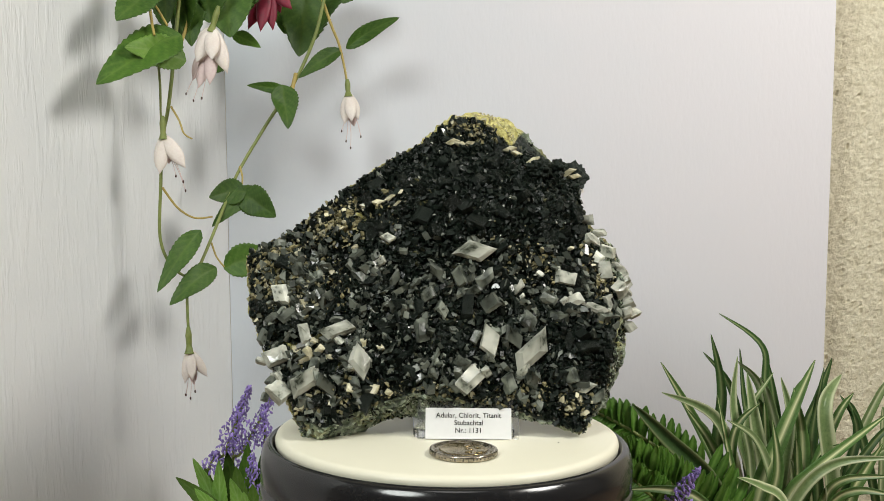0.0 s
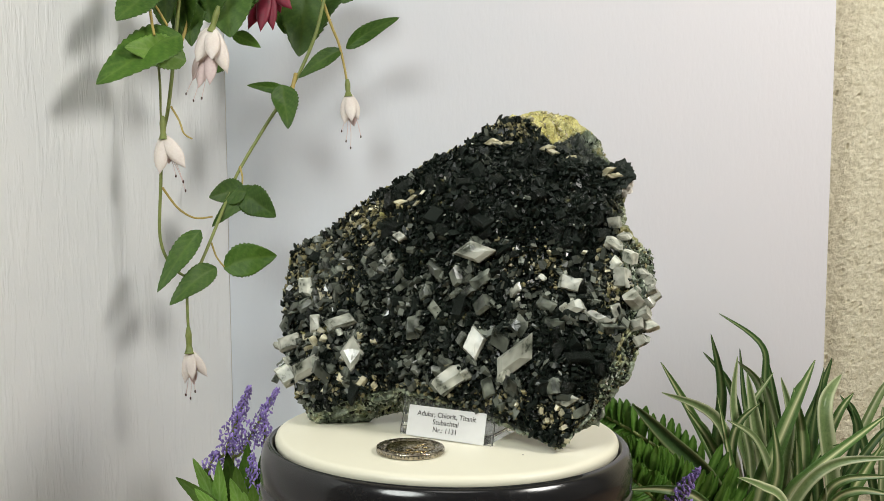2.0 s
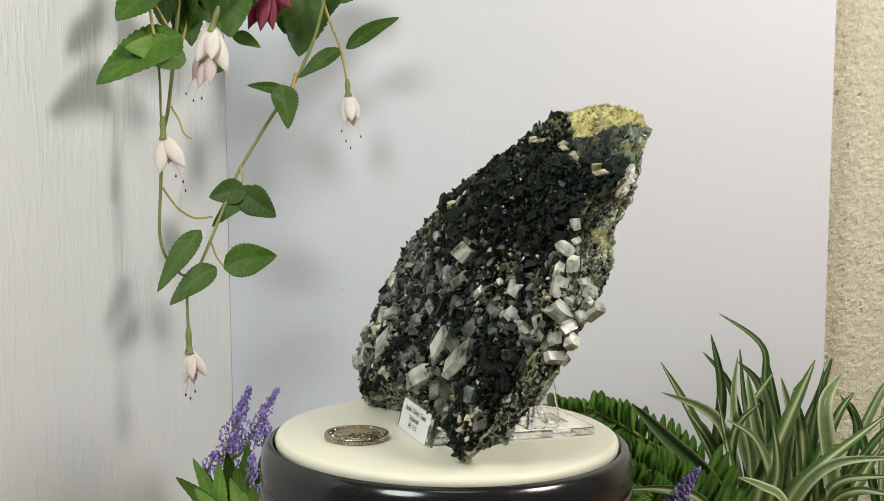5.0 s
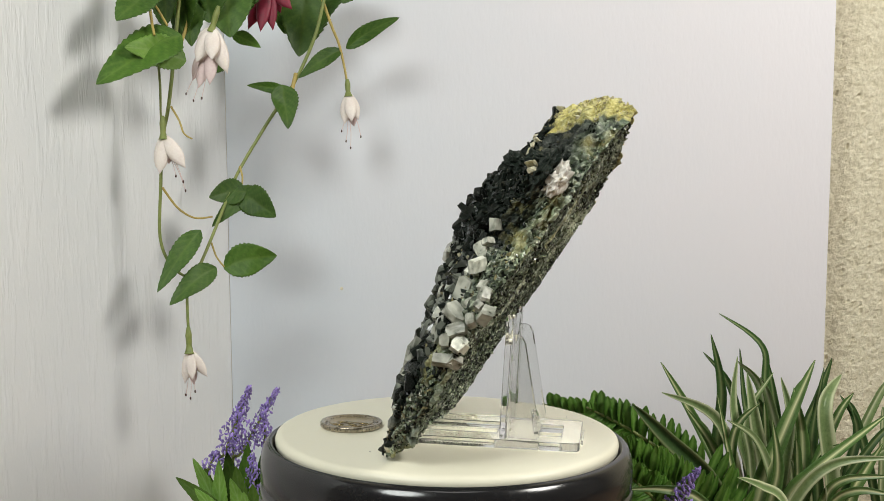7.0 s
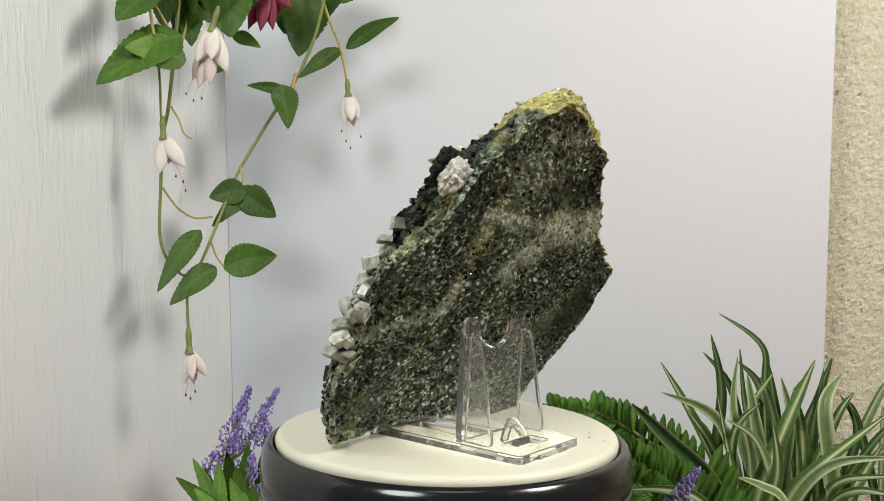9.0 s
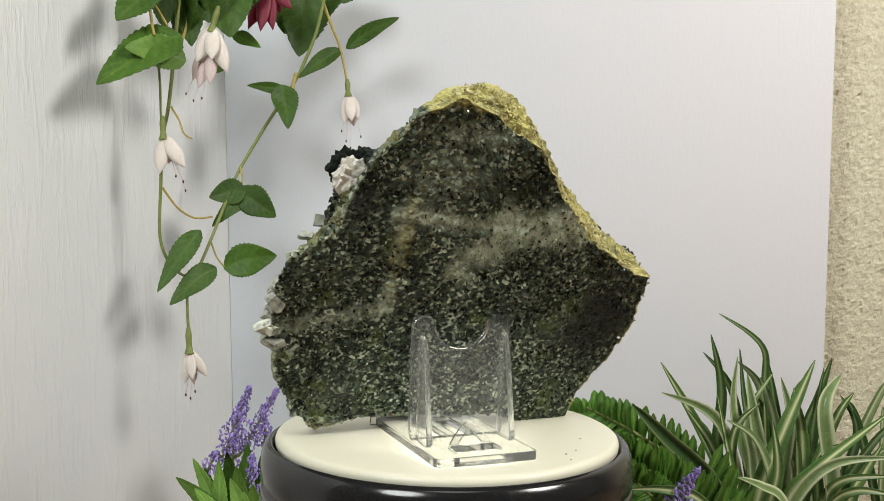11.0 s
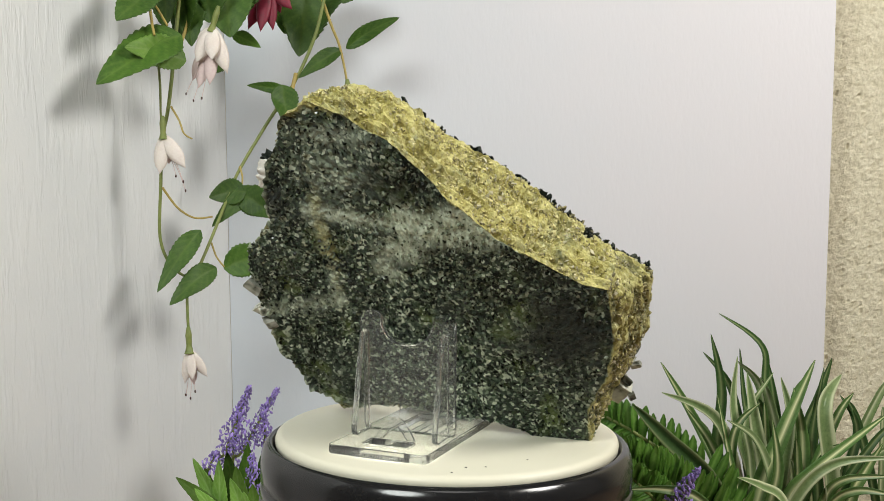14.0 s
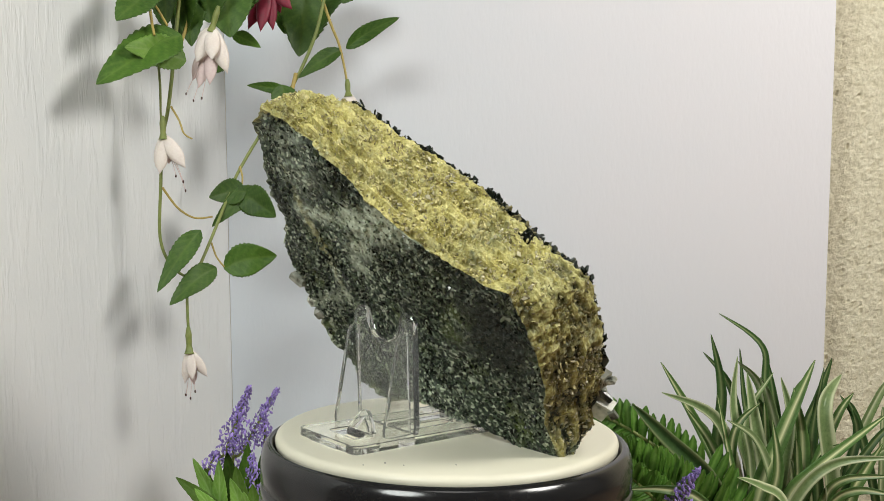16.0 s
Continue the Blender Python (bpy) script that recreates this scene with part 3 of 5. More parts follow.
def build_rock_body(parent):
    steps, rings, layers = 440, 84, 26
    ang = np.linspace(-math.pi, math.pi, steps, endpoint=False)
    rf, rb = edge_radius(FACE_EDGE, ang), edge_radius(BACK_EDGE, ang)
    wob = np.array([noise.fractal(Vector((math.cos(a) * 9, math.sin(a) * 9, 3)), 0.8, 2.1, 4) for a in ang])
    rf, rb = rf * (1 + 0.012 * wob), rb * (1 + 0.010 * np.roll(wob, 57))
    rows, zone, layer = [], [], []
    for k in range(rings):
        s = ((k + 0.35) / rings)
        u, v = rf * s * np.cos(ang), rf * s * np.sin(ang)
        rows.append(np.stack([u, face_depth(u, v), v], 1))
        zone.append(0)
        layer.append(0.0)
    uf, vf, ub, vb = rf * np.cos(ang), rf * np.sin(ang), rb * np.cos(ang), rb * np.sin(ang)
    for k in range(layers + 1):
        s = k / layers
        swell = (1 + (0.012 + 0.095 * np.exp(-((ang - 1.45) / 0.34) ** 2)) * math.sin(math.pi * s))
        rows.append(np.stack([(uf * (1 - s) + ub * s) * swell, face_depth(uf, vf) * (1 - s) + back_depth(ub, vb) * s, (vf * (1 - s) + vb * s) * swell], 1))
        zone.append(1)
        layer.append(s)
    for k in range(rings - 1, -1, -1):
        s = ((k + 0.35) / rings)
        u, v = rb * s * np.cos(ang), rb * s * np.sin(ang)
        rows.append(np.stack([u, back_depth(u, v), v], 1))
        zone.append(2)
        layer.append(1.0)
    co = np.concatenate(rows)
    zones, depth = np.repeat(np.array(zone), steps), np.repeat(np.array(layer), steps)
    nr = len(rows)
    idx = np.arange(nr * steps).reshape(nr, steps)
    q = np.stack([idx[:-1], idx[1:], np.roll(idx[1:], -1, 1), np.roll(idx[:-1], -1, 1)], -1).reshape(-1, 4)
    faces = q.tolist() + [idx[0].tolist(), idx[-1][::-1].tolist()]
    me = bpy.data.meshes.new("matrix_rock")
    me.from_pydata(co.tolist(), [], faces)
    me.update()
    nrm = np.empty(len(co) * 3)
    me.vertices.foreach_get("normal", nrm)
    nrm = nrm.reshape(-1, 3)
    if nrm[: steps * 10, 1].mean() > 0:
        me.flip_normals()
        nrm = -nrm
    disp, epi, vein, chl = np.zeros(len(co)), np.zeros(len(co)), np.zeros(len(co)), np.zeros(len(co))
    for i, (u, w, v) in enumerate(co):
        p = Vector((u, w, v))
        n1 = noise.fractal(p * 0.06, 0.7, 2.1, 5)
        n2 = noise.fractal(p * 0.35 + Vector((9, 2, 5)), 0.6, 2.2, 3)
        grain = noise.cell(p * 0.62)
        z = zones[i]
        edge = math.atan2(v, u)
        upper_left = 1.13 < edge or edge < -2.3
        if z == 0:
            d1 = noise.voronoi(p * 0.28)[0]
            disp[i] = 1.6 * n1 + 1.1 * n2 + 1.5 * (0.5 - d1[0])
            chl[i] = 0.94
            warm = math.exp(-((u + 47) / 15) ** 2 - ((v - 19) / 8) ** 2) + 0.8 * math.exp(-((u + 62) / 12) ** 2 - ((v + 33) / 9) ** 2) + math.exp(-((u - 20) / 9) ** 2 - ((v - 72) / 5) ** 2) \
                + 0.7 * math.exp(-((u + 72) / 10) ** 2 - ((v - 3) / 14) ** 2) + 0.6 * math.exp(-((u - 66) / 5) ** 2 - ((v + 2) / 12) ** 2)
            epi[i] = min(1, max(0, warm * 1.3 + 0.9 * n2 - 0.55))
        elif z == 1:
            strata = noise.fractal(Vector((u * 0.07, w * 0.35, v * 0.07)), 0.6, 2.2, 4)
            disp[i] = (1.3 if edge > 2.9 or edge < -2.3 else 2.6) * strata + 0.9 * n2 + 0.35 * grain
            if edge > 2.93 or edge < -2.3:
                epi[i] = min(0.8, max(0, 0.58 + 0.9 * strata + 0.3 * n2 + 0.008 * (v + 10)))
                chl[i] = min(0.6, max(0, 0.12 - 0.9 * strata))
            elif upper_left:
                epi[i] = min(1, max(0, 0.95 + 0.4 * n1 - (0.35 if n2 > 0.4 else 0)))
                vein[i] = min(1, max(0, 1.6 * math.exp(-((u + 52) / 9) ** 2 - ((w - 2) / 6) ** 2) + 1.2 * n1 - 0.6))
            else:
                epi[i] = min(0.45, max(0, 0.8 * n1 - 0.1))
                vein[i] = min(0.6, max(0, (0.02 if edge > 0.4 else 0.16) + 0.8 * n2))
                chl[i] = min(0.95, max(0, -0.15 - n1) + (max(0, (2.1 if edge > 0.75 else 1.5) - 2.6 * depth[i] + 0.8 * n1) if edge > 0.3 else 0))
                vein[i] *= 1 - chl[i]
        else:
            disp[i] = 0.9 * n1 + 0.45 * n2 + 0.35 * grain
            band = vein_band(u, v, n1)
            vein[i] = min(0.97, max(0, 1.45 * band + 0.6 * n2 * band - 0.05))
            dark = 1.3 * math.exp(-((u + 57) / 16) ** 2 - ((v + 6) / 24) ** 2) + math.exp(-((u + 4) / 16) ** 2 - ((v - 57) / 8) ** 2) + 0.8 * math.exp(-((u - 54) / 9) ** 2 - ((v - 48) / 14) ** 2)
            chl[i] = min(0.95, max(0, 1.2 * dark + 0.5 * n1 - 0.2))
            rim = math.exp(-((u - 24) / 15) ** 2 - ((v - 89) / 5) ** 2) + 0.5 * math.exp(-((u - 36) / 4) ** 2 - ((v - 30) / 30) ** 2)
            epi[i] = min(0.9, max(0, rim * 1.3 + 0.3 * n2 - 0.25))
    co = co + nrm * disp[:, None]
    m = np.array(ROCK_FRAME)
    out = co / 1000 @ m[:3, :3].T + m[:3, 3]
    me.vertices.foreach_set("co", out.ravel())
    for nm, arr in (("epidote", epi), ("vein", vein), ("chlorite", chl)):
        me.attributes.new(nm, "FLOAT", "POINT").data.foreach_set("value", arr)
    me.update()
    me.materials.append(M_ROCK)
    ob = new("matrix_rock", me)
    ob.parent = parent
    return ob


def crystal_bm(rnd, slender=1.0):
    """An adularia habit: a leaning rhombic block with cut corners and slightly uneven faces; about unit size."""
    bm = bmesh.new()
    bmesh.ops.create_cube(bm, size=1)
    sx, sy, sz = rnd.uniform(0.7, 1.0), rnd.uniform(0.32, 0.7), rnd.uniform(0.7, 1.05) * slender
    k1, k2 = rnd.uniform(0.35, 0.8) * rnd.choice((-1, 1)), rnd.uniform(-0.4, 0.4)
    taper = rnd.uniform(0.6, 1.0)
    for v in bm.verts:
        x, y, z = v.co
        f = 1 if z < 0 else taper
        v.co = (x * sx * f + k1 * z * sz, y * sy * f + k2 * x, z * sz + rnd.uniform(-0.05, 0.05))
    for _ in range(rnd.choice((1, 2, 2, 3))):
        n = Vector((rnd.choice((-1, 1)) * rnd.uniform(0.3, 1), rnd.choice((-1, 1)) * rnd.uniform(0.3, 1), rnd.uniform(0.2, 1))).normalized()
        reach = max(v.co.dot(n) for v in bm.verts)
        cut = bmesh.ops.bisect_plane(bm, geom=bm.verts[:] + bm.edges[:] + bm.faces[:], plane_co=n * reach * rnd.uniform(0.68, 0.9), plane_no=n, clear_outer=True)
        edges = [e for e in cut["geom_cut"] if isinstance(e, bmesh.types.BMEdge)]
        if len(edges) > 2:
            bmesh.ops.contextual_create(bm, geom=edges)
    return bm


RIM_ANGLES = np.linspace(-math.pi, math.pi, 3600, endpoint=False)
FACE_RIM, BACK_RIM = edge_radius(FACE_EDGE, RIM_ANGLES), edge_radius(BACK_EDGE, RIM_ANGLES)


def rim_at(table, a):
    return float(table[int((a + math.pi) / (2 * math.pi) * 3600) % 3600])


def inside_face(u, v, margin=0.0):
    return math.hypot(u, v) < rim_at(FACE_RIM, math.atan2(v, u)) - margin


def blade_bm(rnd, skew, blunt):
    """A tabular crystal: a leaning rhombic outline with a bevelled front, chipped and slightly twisted; unit width and height, front towards -y."""
    bm = bmesh.new()
    ring = [Vector((0.0 + skew * 0.5, 0, 0.5)), Vector((0.5, 0, 0.5 * skew * 0.6)), Vector((-skew * 0.5, 0, -0.5)), Vector((-0.5, 0, -0.5 * skew * 0.6))]
    pts = []
    for i, p in enumerate(ring):
        q, o = ring[(i + 1) % 4], ring[i - 1]
        cut = blunt * rnd.uniform(0.3, 1.4)
        pts += [p.lerp(o, cut), p.lerp(q, cut)] if cut > 0.06 else [p.copy()]
    pts = [p + Vector((rnd.uniform(-0.03, 0.03), 0, rnd.uniform(-0.03, 0.03))) for p in pts]
    shift = Vector((rnd.uniform(-0.14, 0.14), 0, rnd.uniform(-0.14, 0.14)))
    layers = []
    for y, k in ((0.55, 0.86), (0.0, 1.0), (-0.20, rnd.uniform(0.5, 0.9))):
        layers.append([bm.verts.new(p * k + shift * (1 - k) * 2 + Vector((0, y + rnd.uniform(-0.03, 0.03) + 0.12 * p.x * k, 0))) for p in pts])
    n = len(pts)
    for a, b in zip(layers, layers[1:]):
        for i in range(n):
            bm.faces.new((a[i], a[(i + 1) % n], b[(i + 1) % n], b[i]))
    bm.faces.new(layers[0])
    tip = bm.verts.new(sum((v.co for v in layers[-1]), Vector()) / n + shift * 0.9 + Vector((0, -0.02, 0)))
    for i in range(n):
        bm.faces.new((layers[-1][i], layers[-1][(i + 1) % n], tip))
    return bm


def build_rock():
    rock = thing("mineral_specimen", "rough mineral slab with dark green crust and milky white crystals", "mineral")
    build_rock_body(rock)
    rnd = random.Random(11)
    shapes = {m.name: [mesh_of("crystal", crystal_bm(rnd, s), m) for s in (0.7, 0.8, 0.9, 1.0, 1.0, 1.1, 1.25, 1.4)] for m in (M_X_GREY, M_X_DARK)}

    def place(u, v, size, mat):
        w = float(face_depth(np.float64(u), np.float64(v))) - 0.5 - size * 0.16
        t = (rnd.uniform(-65, 65), rnd.uniform(-65, 65))
        ob = new("crystal", rnd.choice(shapes[mat.name]))
        ob.parent = rock
        turn = Euler((math.radians(90 + t[0]), math.radians(t[1]), 0)).to_matrix().to_4x4() @ Matrix.Rotation(rnd.uniform(0, 6.28), 4, "Z") @ Matrix.Rotation(rnd.choice((0, 0, 1.2, 1.57)), 4, "X")
        k = size / 1000
        ob.matrix_basis = ROCK_FRAME @ Matrix.Translation((u / 1000, w / 1000, v / 1000)) @ turn @ Matrix.Diagonal((k * rnd.uniform(.8, 1.3), k * rnd.uniform(.8, 1.3), k * rnd.uniform(.8, 1.15), 1))
        return ob

    # the large tabular ones, by place on the face, width, height and lean in the plane
    def blade(u, v, w, h, roll, mat, depth=None, tilt=18.0, label=""):
        bm = blade_bm(rnd, rnd.uniform(0.05, 0.42) * rnd.choice((-1, 1)), rnd.choice((0.0, 0.03, 0.07, 0.16)))
        at = float(face_depth(np.float64(u), np.float64(v))) - 2.2 - 0.10 * min(w, h) if depth is None else depth
        k = 0.5 * (w + h)
        m = ROCK_FRAME @ Matrix.Translation((u / 1000, at / 1000, v / 1000)) @ Euler((math.radians(rnd.uniform(-tilt, tilt) + 16), math.radians(roll), math.radians(rnd.uniform(-tilt, tilt)))).to_matrix().to_4x4()
        ob = new("crystal", mesh_of("crystal", bm, mat))
        ob.parent = rock
        ob.matrix_basis = m @ Matrix.Diagonal((w / 1000, 0.65 * k / 1000, h / 1000, 1))
        return tagged(ob, label)

    blade(9, 4, 19, 10, -8, M_X_WHITE, label="large milky white feldspar crystal")
    for u, v, w, h, roll in ((31, -36, 11, 20, 18), (6, -47, 13, 12, -10), (-38, -41, 9, 15, -10), (-47, -28, 13, 8, 5), (-59, -48, 11, 14, 15), (-69, -51, 11, 10, 0), (-71, -38, 10, 10, 20), (-60, -29, 8, 8, 30), (-70, -12, 10, 8, 40),
                            (14, -32, 9, 13, -20), (51, -13, 8, 8, 20), (60, -15, 11, 5, 4), (54, -49, 8, 4, -8), (27, -9, 5, 7, 10), (-27, 10, 6, 4, 0), (-30, 0, 5, 5, 20), (37, -2, 4, 3, 0), (48, -3, 9, 9, -30)):
        blade(u, v, w * 1.15, h * 1.15, roll, M_X_WHITE)
        for _ in range(3):
            a, k = rnd.uniform(0, 6.28), rnd.uniform(0.35, 0.6)
            blade(u + 0.55 * w * math.cos(a), v + 0.55 * h * math.sin(a), w * k, h * k, roll + rnd.uniform(-50, 50), rnd.choice((M_X_WHITE, M_X_GREY, M_X_GREY)), tilt=45)
    for u, v, w, h, roll in ((2, -7, 8, 10, 25), (13, -7, 9, 11, 0), (-51, -50, 8, 12, -20), (-36, -3, 7, 5, 0), (59, -52, 6, 9, 10), (31, -23, 9, 11, -15), (-11, -14, 7, 8, 30), (-5, -20, 6, 8, -10), (15, -17, 10, 10, 20), (-13, -28, 10, 12, 30),
                             (-24, -7, 5, 9, 0), (-7, -5, 6, 12, -10), (47, -45, 8, 8, 40), (-74, -22, 8, 6, 20), (-67, -21, 9, 7, -10), (-63, -2, 7, 7, 30), (24, -30, 8, 12, -25), (22, -48, 8, 9, 15), (8, -12, 8, 6, 10), (40, -13, 9, 8, -20), (-54, -12, 7, 8, 10)):
        blade(u, v, w, h, roll, M_X_GREY, tilt=35)
    for u, v, w, h, roll in ((-12, 19, 12, 9, -30), (0, 24, 9, 9, 10), (21, 22, 9, 8, 15), (10, 17, 10, 9, -10), (30, 30, 8, 9, 30), (-2, 36, 8, 9, 20), (-20, 38, 9, 7, 35), (12, 38, 7, 7, 0), (40, 18, 8, 7, -25), (-6, 12, 9, 8, 40), (56, -32, 13, 9, 15)):
        blade(u, v, w, h, roll, M_X_DARK, tilt=35)
    # cream clusters on the rim and above the foot
    for u, v, w, s in ((68, 12, 0, 8), (63, 8, -2, 7), (66, 3, -2, 9), (70, 1, 3, 9), (71, -6, 0, 9), (73, -8, 4, 8), (67, -12, -1, 8), (72, -15, 2, 7), (62, 17, -3, 7), (70, 7, 3, 7), (74, 2, 5, 7), (60, 26, -2, 6), (75, -12, 6, 8), (73, -20, 6, 7), (65, 20, 2, 6)):
        at = min(w - 2, float(face_depth(np.float64(u), np.float64(v))) - 2.5) if u < 70 else w - 3
        blade(u + (2.5 if u > 69 else 0.5), v, s * rnd.uniform(0.9, 1.3), s * rnd.uniform(0.8, 1.2), rnd.uniform(-60, 60), M_X_WHITE, depth=at, tilt=55)
    for u, v, w in ((76, 6, 1), (77, -4, 3), (77, -12, 5), (75, -19, 6), (78, 0, 6)):
        blade(u, v, rnd.uniform(5, 10), rnd.uniform(4, 8), rnd.uniform(-60, 60), M_X_WHITE, depth=w, tilt=70)
    for u, v, s in ((-63, -35, 5), (-58, -37, 6), (-54, -36, 5), (-60, -40, 5), (-50, -39, 4), (-56, -32, 4), (-41, -51, 6), (-33, -51, 6), (-37, -34, 5), (-30, -35, 4), (-27, -52, 4)):
        blade(u, v, s, s * rnd.uniform(0.7, 1.1), rnd.uniform(-60, 60), M_X_CREAM, tilt=50)
    # thin white crusts below the summit
    for u, v, s in ((2, 61, 5), (6, 60, 5), (10, 61, 4), (28, 59, 5), (31, 57, 4), (38, 54, 5), (42, 53, 4), (54, 50, 6), (58, 49, 5), (-26, 29, 4), (-31, 27, 5), (-36, 25, 4), (-23, 26, 3)):
        blade(u, v, s * 1.5, s * 0.6, rnd.uniform(-25, 10), M_X_CREAM, tilt=30)
    count = 0
    while count < 190:
        u, v = rnd.uniform(-84, 78), rnd.uniform(-68, 78)
        if not inside_face(u, v, 1.5):
            continue
        lower_right = 0.25 if u > 30 and v < -22 else 1.0
        pale = lower_right * 0.5 * math.exp(-((v + 30) / 28) ** 2) + 0.4 * math.exp(-((u + 70) / 16) ** 2) - (0.6 if v > 14 else 0)
        if noise.noise(Vector((u * 0.055, v * 0.055, 2.7))) + rnd.uniform(-0.35, 0.35) < -0.08:
            continue
        mat = M_X_GREY if rnd.random() < pale * 0.9 + 0.08 else M_X_DARK
        if rnd.random() < 0.5:
            k = rnd.uniform(3.5, 7.0)
            blade(u, v, k * rnd.uniform(0.7, 1.1), k * rnd.uniform(0.7, 1.3), rnd.uniform(-80, 80), mat, tilt=50)
        else:
            place(u, v, rnd.uniform(3.5, 6.5), mat)
        count += 1
    # crumbs of chlorite and feldspar grown over the whole face, too many to count
    for mat, number, lo, hi, power, name in ((M_X_DARK, 16000, 0.5, 2.6, 2.2, "chlorite_crust"), (M_X_GREY, 2100, 0.7, 4.2, 2.0, "feldspar_crust"), (M_X_WHITE, 320, 0.4, 1.6, 2.0, "white_grit"), (M_X_TAN, 2400, 0.5, 2.2, 1.8, "olive_crust"), (M_X_CREAM, 420, 0.6, 3.0, 1.8, "cream_crust")):
        protos = []
        for _ in range(8):
            b = crystal_bm(rnd, rnd.uniform(0.7, 1.2))
            bmesh.ops.recalc_face_normals(b, faces=b.faces)
            b.verts.index_update()
            protos.append((np.array([x.co[:] for x in b.verts]), [[x.index for x in f.verts] for f in b.faces]))
            b.free()
        vs, fs, base, made = [], [], 0, 0
        while made < number:
            u, v = rnd.uniform(-86, 80), rnd.uniform(-70, 80)
            if not inside_face(u, v, 0.2):
                continue
            if mat is M_X_GREY and rnd.random() < (0.1 if u < -54 else 0.97 if v > 15 else 0.7 if v > 0 else 0.88 if u > 34 and v < -20 else 0.2):
                continue
            if mat is M_X_TAN or mat is M_X_CREAM:
                warm = math.exp(-((u + 47) / 15) ** 2 - ((v - 19) / 8) ** 2) + math.exp(-((u + 60) / 12) ** 2 - ((v + 10) / 7) ** 2) + math.exp(-((u + 74) / 9) ** 2 - ((v - 3) / 14) ** 2) + 0.8 * math.exp(-((u - 67) / 7) ** 2 - ((v - 4) / 16) ** 2) \
                    + math.exp(-((u - 12) / 12) ** 2 - ((v - 72) / 5) ** 2) + 0.4 * math.exp(-((v + 54) / 5) ** 2) + 0.35 * math.exp(-((u - 34) / 12) ** 2 - ((v - 4) / 8) ** 2)
                if rnd.random() > warm:
                    continue
            clump = noise.noise(Vector((u * 0.075, v * 0.075, 5.1)))
            if mat is M_X_GREY and clump + rnd.uniform(-0.3, 0.3) < -0.02:
                continue
            s = lo + (hi - lo) * rnd.random() ** (power if clump > -0.1 else power * 1.6)
            pv, pf = protos[rnd.randrange(8)]
            turn = np.array(Euler((rnd.uniform(0, 6.3), rnd.uniform(0, 6.3), rnd.uniform(0, 6.3))).to_matrix())
            w = float(face_depth(np.float64(u), np.float64(v))) - 0.2 * s - rnd.uniform(0, 1.9)
            vs.append((pv * s) @ turn.T + np.array((u, w, v)))
            fs += [[i + base for i in f] for f in pf]
            base += len(pv)
            made += 1
        m = np.array(ROCK_FRAME)
        co = np.concatenate(vs) / 1000 @ m[:3, :3].T + m[:3, 3]
        me = bpy.data.meshes.new(name)
        me.from_pydata(co.tolist(), [], fs)
        me.update()
        me.materials.append(mat)
        ob = tagged(new(name, me), kind="stuff")
        ob.parent = rock
    # loose grains that stand out of the broken back and flanks
    for mat, number, lo, hi, name, where in ((M_X_PALE, 3400, 0.4, 1.4, "quartz_grit", "back"), (M_X_WHITE, 1500, 0.25, 0.8, "sparkling_grit", "back"), (M_X_DARK, 4200, 0.5, 1.6, "dark_grit", "back"),
                                             (M_X_YELLOW, 3600, 0.4, 1.5, "epidote_grit", "flank"), (M_X_CREAM, 900, 0.5, 1.8, "flank_feldspar", "flank"), (M_X_TAN, 1700, 0.4, 1.3, "olive_grit", "flank"),
                                             (M_X_PALE, 2600, 0.5, 1.7, "edge_grit", "other"), (M_X_DARK, 1200, 0.6, 1.8, "dark_edge_grit", "other"), (M_X_WHITE, 900, 0.3, 1.3, "edge_feldspar", "other"), (M_X_TAN, 300, 0.6, 2.0, "olive_edge_grit", "other")):
        protos = []
        for _ in range(8):
            b = crystal_bm(rnd, rnd.uniform(0.7, 1.2))
            bmesh.ops.recalc_face_normals(b, faces=b.faces)
            b.verts.index_update()
            protos.append((np.array([x.co[:] for x in b.verts]), [[x.index for x in f.verts] for f in b.faces]))
            b.free()
        vs, fs, base = [], [], 0
        for _ in range(number):
            a = rnd.uniform(1.13, 3.9) if where == "flank" else rnd.uniform(-2.35, 1.13) if where == "other" else rnd.uniform(-math.pi, math.pi)
            rb = rim_at(BACK_RIM, a)
            if where == "back":
                k = rb * math.sqrt(rnd.random()) * 0.985
                u, v = k * math.cos(a), k * math.sin(a)
                if mat is M_X_WHITE and rnd.random() > 0.30 + vein_band(u, v):
                    continue
                black = math.exp(-((u + 57) / 15) ** 2 - ((v + 6) / 24) ** 2) + 0.7 * math.exp(-((u + 4) / 16) ** 2 - ((v - 57) / 8) ** 2)
                if (mat is M_X_DARK and rnd.random() < 1.5 * vein_band(u, v)) or (mat is not M_X_DARK and rnd.random() < 1.2 * black):
                    continue
                w = float(back_depth(np.float64(u), np.float64(v))) + rnd.uniform(-0.3, 0.35)
            else:
                if where == "other" and mat is not M_X_DARK and a > 0.35 and rnd.random() < 0.5:
                    continue
                if name == "flank_feldspar" and noise.noise(Vector((3 * a, 4.0, 1.0))) < 0.05:
                    continue
                if mat is M_X_TAN and where == "flank" and a < 2.9 and rnd.random() < 0.6:
                    continue
                if mat is M_X_YELLOW and a > 2.93 and rnd.random() < 0.75:
                    continue
                rf = rim_at(FACE_RIM, a)
                s = rnd.uniform(0.02, 0.98)
                if where == "other" and a > 0.3 and (s < (0.72 if a > 0.75 else 0.5)) != (mat is M_X_DARK):
                    continue
                swell = 1 + (0.012 + 0.095 * math.exp(-((a - 1.45) / 0.34) ** 2)) * math.sin(math.pi * s)
                k = (rf * (1 - s) + rb * s) * swell + rnd.uniform(-0.4, 0.5)
